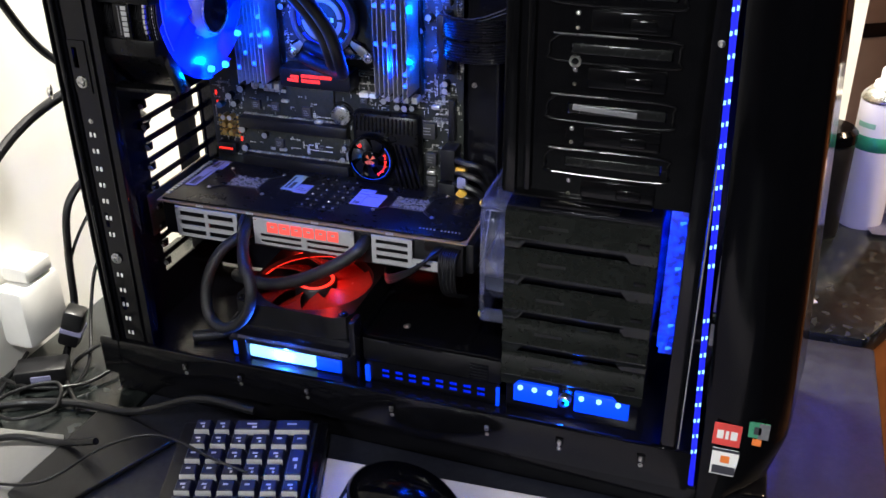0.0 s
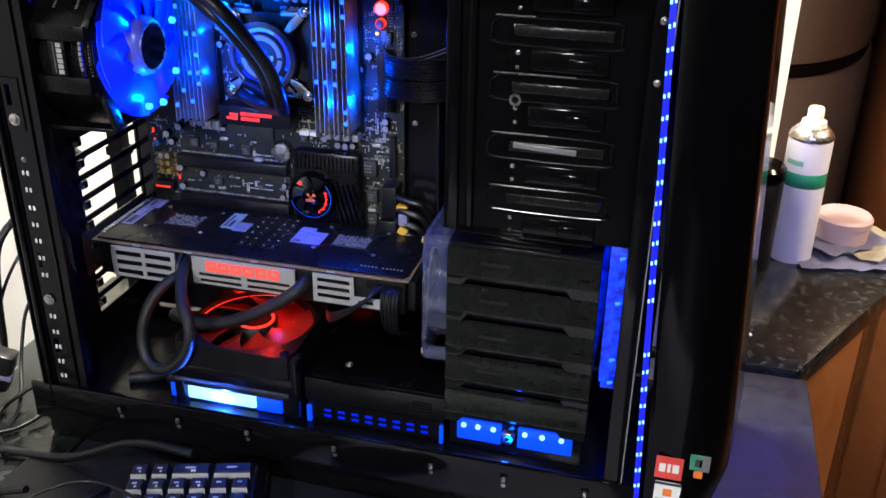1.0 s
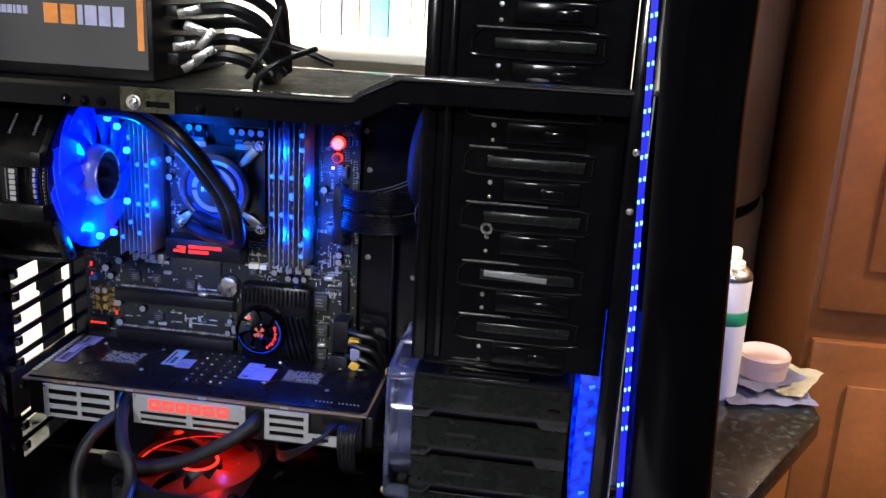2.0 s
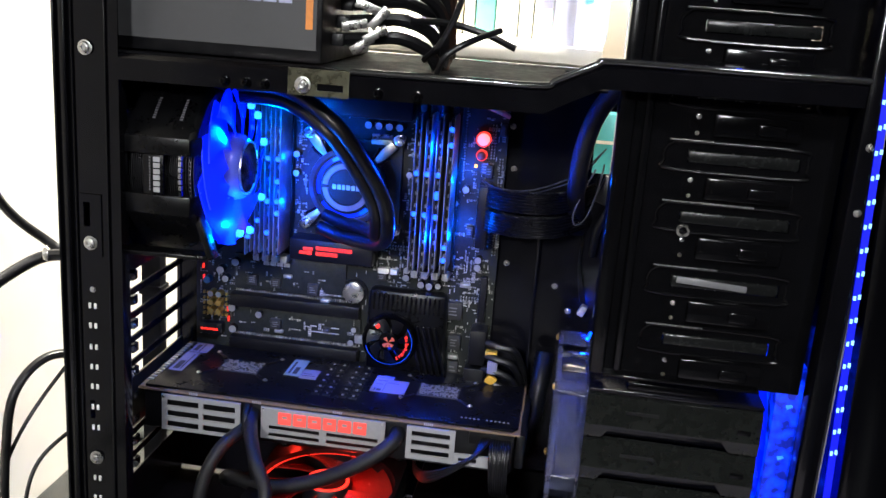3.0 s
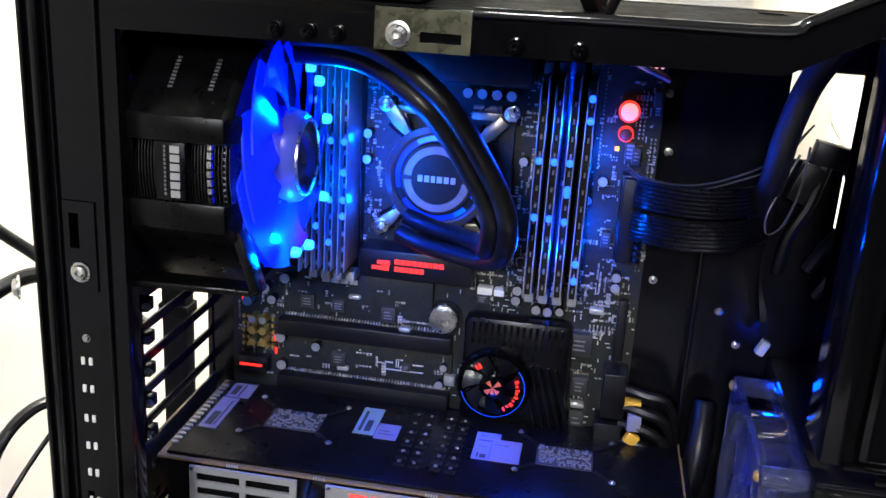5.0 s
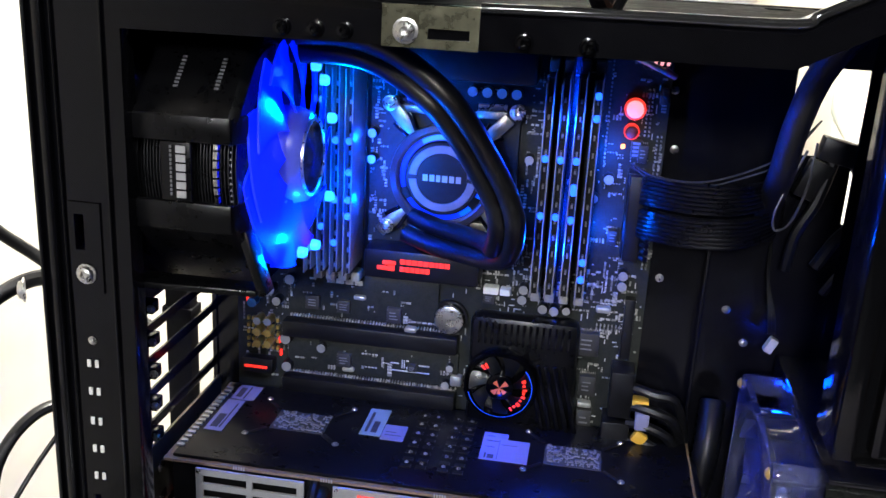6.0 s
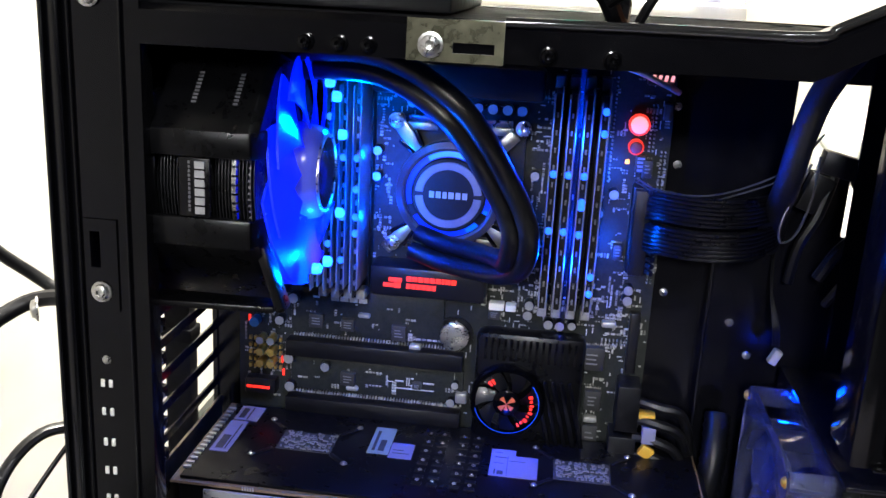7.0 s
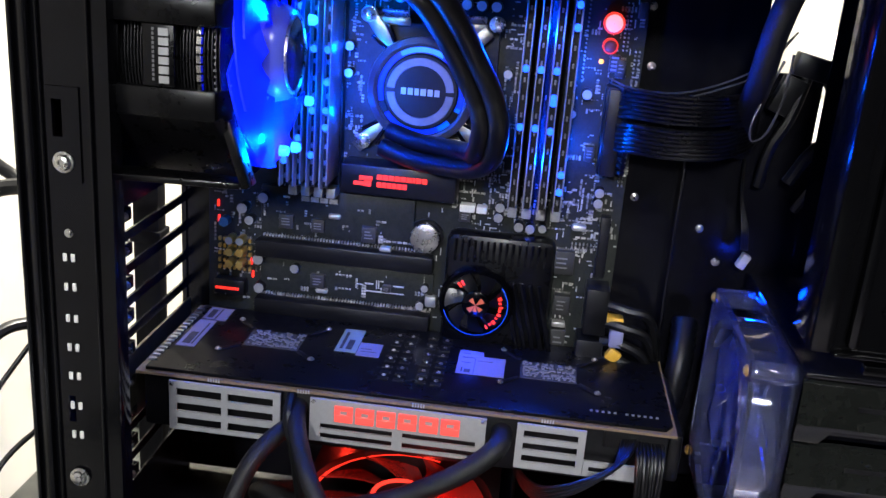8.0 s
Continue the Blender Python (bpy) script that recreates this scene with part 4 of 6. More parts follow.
def memory_modules():
    def module(x, lights):
        m = thing("memory_module", "tall black memory module with blue lights in its edge", "memory module", (x, YM, 1.15), "memory modules on the motherboard")
        part("slot", box(x - 0.0034, x + 0.0034, 0.1805, YM, 1.1515, 1.2985, 0.0006), MATTE, m)
        part("circuit", box(x - 0.0019, x + 0.0015, 0.1535, 0.1805, 1.158, 1.2925), MATTE, m, smooth=False)
        part("heat_spreader", box(x - 0.0029, x - 0.0020, 0.1462, 0.179, 1.158, 1.2895, 0.0003), RAMGREY, m)
        part("heat_spreader", box(x + 0.0016, x + 0.0025, 0.1462, 0.179, 1.161, 1.2950, 0.0003), RAMGREY, m)
        part("clip", box(x - 0.003, x + 0.003, 0.17, 0.186, 1.2935, 1.301, 0.0008), CHIP, m)
        part("clip", box(x - 0.003, x + 0.003, 0.17, 0.186, 1.1465, 1.1535, 0.0008), CAPTOP, m)
        for k in range(12):
            part("edge_component", quick_boxes([(x - 0.0008, x + 0.0004, 0.1500, 0.1536, 1.163 + 0.0105 * k, 1.1655 + 0.0105 * k)]), GREY, m, smooth=False)
        for z in lights:
            part("light", rod((x, 0.1480, z), (x, 0.1452, z), 0.0024, 0.0017, 14, None, 0.0005), BLUEDOT, m)
    # right bank
    for x, lights in zip((0.2310, 0.2400, 0.2493, 0.2587), ((1.245, 1.210), (1.245, 1.210), (1.245, 1.229, 1.226, 1.209), (1.284, 1.271, 1.183, 1.172))):
        module(x, lights)
    # left bank
    for x, lights in zip((0.086, 0.0945, 0.103, 0.1115), ((1.175,), (1.19, 1.27), (1.18, 1.2455, 1.208), (1.198, 1.2455, 1.2085, 1.226))):
        module(x, lights)


# ---- cooling ----
def liquid_cooler():
    cool = thing("liquid_cooler", "black liquid cooler with round lit pump and blue acrylic fan", "cpu cooler", (0.15, 0.1, 1.19))
    # pump: axis towards the open side
    face = Matrix.Translation((0.166, YM, 1.2216)) @ pose(0, 0, 0, 90)
    pump = part("pump", lathe([(0.0325, 0.002), (0.0338, 0.010), (0.0343, 0.0155), (0.0338, 0.0175), (0.0300, 0.0190), (0.0282, 0.0182), (0.0278, 0.0150)], 64, face), PUMPRIM, cool)
    part("light_ring", lathe([(0.0278, 0.0150), (0.0240, 0.0158)], 64, face), glow("pump_ring", (0.0, 0.03, 1.0), 0.95), pump, "blue light ring")
    part("bright_arc", lathe([(0.0276, 0.0153), (0.0246, 0.0161)], 16, face, arc=(60, 122)), glow("pump_arc", (0.02, 0.25, 1.0), 1.3), pump)
    part("bright_arc", lathe([(0.0276, 0.0153), (0.0246, 0.0161)], 12, face, arc=(-62, -20)), glow("pump_arc_low", (0.0, 0.12, 1.0), 1.2), pump)
    for a in (-34, 206):
        part("ring_block", lathe([(0.0279, 0.0150), (0.0279, 0.0172), (0.0238, 0.0176), (0.0238, 0.0155)], 4, face, arc=(a - 9, a + 9)), MATTE, pump)
    part("hub", lathe([(0.0240, 0.013), (0.0240, 0.0178), (0.0232, 0.0186), (0.0001, 0.0186)], 48, face), MATTE, pump)
    for a in (4, 184):
        part("grey_band", lathe([(0.0214, 0.0187), (0.0211, 0.0193), (0.0166, 0.0193), (0.0163, 0.0187)], 32, face, arc=(a, a + 172)), GREY, pump, "grey half ring")
    part("lettering", bars(0.1538, 0.1782, 1.2195, 1.2236, YM - 0.0187, [2.4, 2.4, 2, 2.6, 2.4, 2.4], 0.9), CAPTOP, pump, smooth=False)
    # bracket: four forked arms with spring screws, and bright folded clamps between the upper ones
    for sx, sz in ((-1, 1), (1, 1), (-1, -1), (1, -1)):
        cx, cz = 0.1705 + sx * 0.0400, 1.2266 + sz * 0.0400
        a = math.degrees(math.atan2(cz - 1.2216, cx - 0.166))
        arm = part("bracket_arm", turned(box(0.032, 0.0570, -0.0012, 0.0012, -0.0042, 0.0042, 0.0008), Matrix.Translation((0.166, 0.1768, 1.2216)) @ pose(0, 0, 0, 0, -a, 0)), DULLSTEEL, cool)
        part("arm_fork", turned(box(0.030, 0.046, -0.0016, 0.0002, -0.0065, -0.0038, 0.0006), Matrix.Translation((0.166, 0.1768, 1.2216)) @ pose(0, 0, 0, 0, -a - 14, 0)), BLACK, arm)
        part("arm_fork", turned(box(0.030, 0.046, -0.0016, 0.0002, 0.0038, 0.0065, 0.0006), Matrix.Translation((0.166, 0.1768, 1.2216)) @ pose(0, 0, 0, 0, -a + 14, 0)), BLACK, arm)
        part("spring", rod((cx, YM, cz), (cx, 0.1745, cz), 0.0030, None, 14), GREY, arm)
        part("screw", screw((cx, 0.1745, cz), 0.0040), STEEL, arm)
        x0, z0 = 0.1705 + sx * 0.024, 1.2266 + sz * 0.0365
        clamp = part("clamp", slab([(x0 - 0.010, 0.1790), (x0 + 0.010, 0.1790), (x0 + 0.008, 0.1845), (x0 - 0.008, 0.1845)], z0 - 0.0025, z0 + 0.0025, 0.0008), DULLSTEEL, cool)
        part("clamp_fold", turned(box(-0.009, 0.009, -0.0008, 0.0008, -0.0025, 0.0025, 0.0005), pose(x0, 0.1795, z0 + 0.0048 * sz, 35 * sz, 0, sx * 8)), STEEL, clamp)
    # twin hoses
    line = [(0.092, 0.080, 1.309), (0.128, 0.074, 1.3105), (0.153, 0.068, 1.3050), (0.178, 0.062, 1.2900), (0.1925, 0.067, 1.2725), (0.2030, 0.076, 1.2535), (0.2120, 0.080, 1.2365), (0.2165, 0.083, 1.2205), (0.2135, 0.098, 1.2015), (0.204, 0.125, 1.1915), (0.186, 0.148, 1.1870), (0.166, 0.162, 1.1860), (0.146, 0.170, 1.1900)]
    for side in (-1, 1):
        pts = []
        for k, p in enumerate(line):
            a, b = Vector(line[max(k - 1, 0)]), Vector(line[min(k + 1, len(line) - 1)])
            d = (b - a).normalized()
            across = d.cross(Vector((0.25, -1, 0.1))).normalized()
            pts.append(Vector(p) + side * (0.0050 * across + Vector((0, 0.0036, 0))))
        part("hose", tube(pts, 0.0058, 14), RUBBER, cool)

    # radiator drum on the rear panel: axis along x
    AY, AZ = 0.0755, 1.2522
    axis = Matrix.Translation((0.0, AY, AZ)) @ pose(0, 0, 0, 0, 90, 0)
    rad = part("radiator_core", lathe([(0.0001, 0.003), (0.040, 0.003), (0.040, 0.088), (0.0001, 0.088)], 40, axis), GLOSS, cool, "black round radiator core")
    # octagonal shroud: seven plain panels, and the near face left open between two bars
    for k in range(8):
        a = 45 * k
        turn = Matrix.Translation((0, AY, AZ)) @ pose(0, 0, 0, a, 0, 0)
        if k == 0:
            continue
        bm = slab([(0.034, -0.0675), (0.090, -0.0675), (0.0945, -0.0645), (0.090, -0.0650), (0.034, -0.0650)], -0.0279, 0.0279, 0.0006)
        panel = part("shroud_panel", turned(bm, turn), DRUM, rad)
        if k == 7:
            for x in (0.0585, 0.0790):
                part("glint_slot", turned(quick_boxes([(x, x + 0.0022, -0.0679, -0.0674, -0.012 + 0.0022 * q, -0.0108 + 0.0022 * q) for q in range(9)]), turn), GREY, panel, smooth=False)
    for z0, z1, lean in ((1.2675, 1.2808, 1), (1.2238, 1.2385, -1)):
        bar = part("face_bar", box(0.0345, 0.0915, 0.0075, 0.0115, z0, z1, 0.0016), DRUM, rad)
        part("bar_corner", slab([(0.0918, 0.0078), (0.0965, 0.0190), (0.0945, 0.0205), (0.0918, 0.0115)], z0, z1, 0.0008), DRUM, bar)
    part("back_ring", lathe([(0.052, 0.030), (0.0715, 0.030), (0.0715, 0.0335), (0.052, 0.0335)], 8, axis @ pose(0, 0, 0, 0, 0, 22.5)), DRUM, rad, smooth=False)
    fins = bmesh.new()
    for k in range(34):
        x = 0.036 + 0.0016 * k
        r = 0.0605 if x < 0.080 else 0.0605 - 0.5 * (x - 0.080)
        lathe([(0.041, x), (r, x), (r, x + 0.0006), (0.041, x + 0.0006)], 44, axis, fins)
    tagged(part("finned_drum", fins, mat("dark_fins", (0.05, 0.05, 0.055), 0.3, 0.8), rad, "rings of thin dark fins"), kind="stuff")
    part("label_bridge", box(0.0560, 0.0716, 0.0080, 0.0112, 1.2386, 1.2674, 0.0008), DRUM, rad)
    part("lettering", quick_boxes([(0.0642, 0.0690, 0.0073, 0.0079, 1.2658 - 0.0044 * k - 0.0034, 1.2658 - 0.0044 * k) for k in range(6)]), PLATE, rad, "pale upright lettering", smooth=False)
    part("lettering", quick_boxes([(0.0610, 0.0620, 0.0073, 0.0079, 1.2658 - 0.0021 * k - 0.0013, 1.2658 - 0.0021 * k) for k in range(12)]), GREY, rad, smooth=False)
    for k in range(13):
        a = -116 + 4.1 * k
        part("bright_fin_edge", lathe([(0.0607, 0.0795), (0.0622, 0.0800), (0.0622, 0.0822), (0.0607, 0.0827)], 2, axis, arc=(a, a + 3.1)), STEEL, rad)
    for k in range(20):
        a = -118 + 2.9 * k
        part("fin_tip", lathe([(0.0600, 0.0875), (0.0608, 0.0878), (0.0604, 0.0890)], 1, axis, arc=(a, a + 1.2)), GREY, rad)
    part("end_light", turned(box(-0.002, 0.002, -0.001, 0.001, -0.012, 0.012, 0.001), pose(0.0325, 0.022, 1.2860, 0, 12, 0)), glow("end_blue", (0.0, 0.01, 1.0), 0.9), rad)
    part("end_light", turned(box(-0.003, 0.003, -0.001, 0.001, -0.005, 0.005, 0.001), pose(0.0325, 0.018, 1.2180, 0, -30, 0)), glow("end_blue_low", (0.0, 0.02, 1.0), 0.9), rad)
    part("lower_arm", slab([(0.036, 0.012), (0.100, 0.016), (0.100, 0.030), (0.036, 0.030)], 1.1900, 1.1935, 0.001), DRUM, rad)
    part("lower_strut", turned(box(-0.0025, 0.0025, -0.006, 0.006, -0.018, 0.018, 0.001), pose(0.0975, 0.023, 1.2075, 0, -18, 0)), DRUM, rad)
    # the fan that sits on its end: deep pitched blades round a tapering hub
    axis = Matrix.Translation((0.0, AY, 1.2506)) @ pose(0, 0, 0, 0, 90, 0)
    fan = part("fan_hub", lathe([(0.0270, 0.0885), (0.0262, 0.1020), (0.0240, 0.1085), (0.0212, 0.1105), (0.0200, 0.1095)], 44, axis), clear("hub_blue", (0.10, 0.13, 0.60), 0.2, 0.15), cool, "blue fan hub")
    # blades glow by their material, in place of diode light passing through
    for k in range(11):
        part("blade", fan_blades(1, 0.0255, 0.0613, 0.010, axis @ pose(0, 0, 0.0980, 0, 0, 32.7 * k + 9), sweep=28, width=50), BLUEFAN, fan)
    for y, z in ((0.058, 1.2020), (0.082, 1.1990), (0.109, 1.2205), (0.112, 1.2655), (0.080, 1.2985), (0.096, 1.2890)):
        part("diode", lathe([(0.0030, 0), (0.0030, 0.003), (0.0022, 0.0045), (0.0001, 0.0052)], 18, Matrix.Translation((0.1085, y, z)) @ pose(0, 0, 0, 0, 90, 0)), CYANDOT, fan, "bright cyan light diode")
    part("hub_badge", lathe([(0.0200, 0.1096), (0.0190, 0.1108), (0.0001, 0.1112)], 36, axis), GLOSS, fan)
    part("badge_rim", lathe([(0.0212, 0.1100), (0.0210, 0.1116), (0.0198, 0.1116), (0.0196, 0.1104)], 40, axis), STEEL, fan)


# ---- graphics card ----
def graphics_card():
    ZG = 1.0565
    card = thing("graphics_card", "long black graphics card with grey vented plates", "graphics card", (0.17, 0.13, 1.0))
    part("circuit_board", box(0.017, 0.340, 0.0765, 0.186, ZG - 0.0042, ZG - 0.0026), PCB_EDGE, card, smooth=False)
    cover = part("backplate", slab([(0.022, 0.079), (0.334, 0.079), (0.338, 0.085), (0.338, 0.182), (0.022, 0.182)], ZG - 0.0024, ZG, 0.0008), mat("backplate_black", (0.004, 0.004, 0.005), 0.3, 0.0, 0.3, 60, spec=0.14), card)
    part("shroud", box(0.020, 0.336, 0.080, 0.184, 1.016, ZG - 0.0046, 0.003), MATTE, card)
    part("bracket", box(0.0065, 0.0085, 0.076, 0.19, 1.012, ZG + 0.001, 0.0005), DULLSTEEL, card)
    part("end_wedge", box(0.337, 0.345, 0.083, 0.17, 1.02, ZG - 0.006, 0.002), MATTE, card)
    # vented plates
    def vents(x0, x1, z0, z1, cols, rows_):
        out = []
        for c in range(cols):
            for r in range(rows_):
                w, h = (x1 - x0) / cols, (z1 - z0) / rows_
                out.append((x0 + c * w + w * 0.06, x0 + (c + 1) * w - w * 0.06, z0 + r * h + h * 0.2, z0 + (r + 1) * h - h * 0.25))
        return out
    p1 = part("vent_plate", grille(0.039, 0.1075, 1.0195, 1.0515, 0.0735, 0.0752, vents(0.0415, 0.105, 1.0205, 1.0495, 2, 3)), PLATE, card, smooth=False)
    p2 = part("name_plate", grille(0.1255, 0.2305, 1.0235, 1.0515, 0.0735, 0.0752, vents(0.129, 0.228, 1.0243, 1.0372, 2, 2)), PLATE, card, smooth=False)
    p3 = part("vent_plate", grille(0.2485, 0.2885, 1.0225, 1.0515, 0.0735, 0.0752, vents(0.2505, 0.2865, 1.0255, 1.0495, 1, 3)), PLATE, card, smooth=False)
    part("vent_tail", grille(0.2887, 0.3205, 1.0225, 1.0325, 0.0735, 0.0752, [(0.292, 0.307, 1.0255, 1.0290)]), PLATE, p3, smooth=False)
    for k in range(6):
        x, w = 0.1405 + 0.0127 * k, 0.0112
        block = box(x, x + w, 0.0722, 0.0734, 1.0455, 1.0488, 0.0006)
        box(x, x + w, 0.0722, 0.0734, 1.0380, 1.0432, 0.0006, block)
        box(x, x + 0.0035, 0.0723, 0.0734, 1.0430, 1.0457, 0, block)
        box(x + w - 0.0035, x + w, 0.0723, 0.0734, 1.0430, 1.0457, 0, block)
        part("block_shape", block, REDSOFT, p2, "glowing red block shape", smooth=False)
    for px, pp in ((0.0408, p1), (0.1275, p2), (0.2285, p2)):
        part("screw", screw((px, 0.0735, 1.0495), 0.0011), STEEL, pp)
    # labels and openings on the backplate
    def lab(name, x0, x1, y0, y1, m, label, lines):
        s = part(name, box(x0, x1, y0, y1, ZG, ZG + 0.0004), m, cover, label, smooth=False)
        for a, b, c, d in lines:
            part("print", box(a, b, c, d, ZG + 0.0004, ZG + 0.0006), INK, s, smooth=False)
    lab("label", 0.028, 0.040, 0.112, 0.155, LABEL, "white paper label with a bar code", [(0.0305, 0.0355, 0.116, 0.134), (0.0365, 0.0375, 0.116, 0.15)])
    lab("label", 0.0285, 0.045, 0.157, 0.178, LABEL, "white paper label", [(0.031, 0.035, 0.160, 0.174), (0.037, 0.038, 0.158, 0.176)])
    lab("green_label", 0.1265, 0.1405, 0.131, 0.1675, LABEL_G, "pale green label", [(0.129, 0.131, 0.135, 0.162), (0.133, 0.137, 0.135, 0.150)])
    lab("label", 0.141, 0.156, 0.128, 0.148, LABEL, "white label beside the green one", [(0.143, 0.154, 0.134, 0.1345), (0.143, 0.150, 0.138, 0.1385)])
    lab("label", 0.2065, 0.237, 0.120, 0.1475, LABEL, "white rating label", [(0.2095, 0.2105, 0.122, 0.128), (0.2115, 0.2155, 0.122, 0.1265), (0.209, 0.217, 0.1435, 0.1445), (0.2175, 0.2178, 0.121, 0.146), (0.219, 0.229, 0.140, 0.1404), (0.209, 0.215, 0.136, 0.1364)])
    lab("label", 0.2065, 0.2225, 0.148, 0.155, LABEL, "", [(0.209, 0.214, 0.150, 0.1505)])
    rr = random.Random(11)
    for x0 in (0.068, 0.247):
        win = part("chip_window", box(x0, x0 + 0.036, 0.124, 0.149, ZG, ZG + 0.0003), CHIP, cover, smooth=False)
        tagged(part("chip_cluster", quick_boxes([(a, a + rr.uniform(0.0006, 0.0022), b, b + rr.uniform(0.0006, 0.0018), ZG + 0.0003, ZG + 0.0012) for a, b in ((rr.uniform(x0 + 0.001, x0 + 0.034), rr.uniform(0.125, 0.1475)) for _ in range(170))]), GREY, win, smooth=False), kind="stuff")
        for sx, sy in ((-1, -1), (1, -1), (-1, 1), (1, 1)):
            cx, cy = x0 + 0.018 + sx * 0.019, 0.1365 + sy * 0.0135
            part("spring_arm", turned(box(0, 0.016, -0.0016, 0.0016, 0, 0.0012, 0.0004), pose(cx, cy, ZG, 0, 0, math.degrees(math.atan2(sy, sx)))), MATTE, win)
            part("screw", screw((cx + sx * 0.011, cy + sy * 0.011, ZG + 0.0012), 0.0018, (0, 0, 1)), STEEL, win)
    for x in (0.164, 0.1735, 0.187, 0.1965):
        for k in range(9):
            y = 0.098 + 0.0085 * k
            part("contact", box(x - 0.0032, x + 0.0032, y, y + 0.0035, ZG, ZG + 0.0008), MATTE, cover, smooth=False)
        for k in range(6):
            part("bolt", screw((x, 0.1035 + 0.0125 * k, ZG + 0.0008), 0.0011, (0, 0, 1)), STEEL, cover)
    part("solder_row", quick_boxes([(0.290 + 0.0035 * k, 0.2915 + 0.0035 * k, 0.090, 0.0912, ZG, ZG + 0.0007) for k in range(12) if k != 5]), CAPTOP, cover, smooth=False)
    part("edge_vents", quick_boxes([(0.0205, 0.0250, 0.088 + 0.0055 * k, 0.0905 + 0.0055 * k, ZG, ZG + 0.001) for k in range(16)]), CAPTOP, cover, smooth=False)
    for x in (0.062, 0.117, 0.186, 0.262):
        part("edge_mark", quick_boxes([(x + 0.0016 * k, x + 0.0016 * k + 0.0009, 0.0762, 0.0765, ZG - 0.0043, ZG - 0.0020) for k in range(5)]), CAPTOP, card, smooth=False)
    # coolant hoses out of the card
    part("hose", tube([(0.117, 0.085, 1.043), (0.1195, 0.066, 1.038), (0.134, 0.034, 1.026), (0.148, 0.019, 1.008), (0.1445, 0.017, 0.985), (0.131, 0.017, 0.966), (0.113, 0.018, 0.957), (0.096, 0.024, 0.961), (0.089, 0.032, 0.980), (0.092, 0.040, 1.004), (0.102, 0.056, 1.024), (0.118, 0.085, 1.03), (0.135, 0.12, 1.02)], 0.0055, 14), BRAID, card)
    part("hose", tube([(0.2395, 0.090, 1.043), (0.238, 0.068, 1.037), (0.216, 0.058, 1.021), (0.180, 0.056, 1.001), (0.146, 0.058, 0.989), (0.120, 0.066, 0.985), (0.098, 0.08, 0.98), (0.088, 0.10, 0.965), (0.10, 0.13, 0.95)], 0.0063, 14), BRAID, card)
    part("cable_bundle", tube([(0.113, 0.08, 1.05), (0.114, 0.067, 1.040), (0.120, 0.062, 1.018), (0.124, 0.064, 0.985), (0.120, 0.075, 0.96)], 0.003, 8), RUBBER, card)
    return card


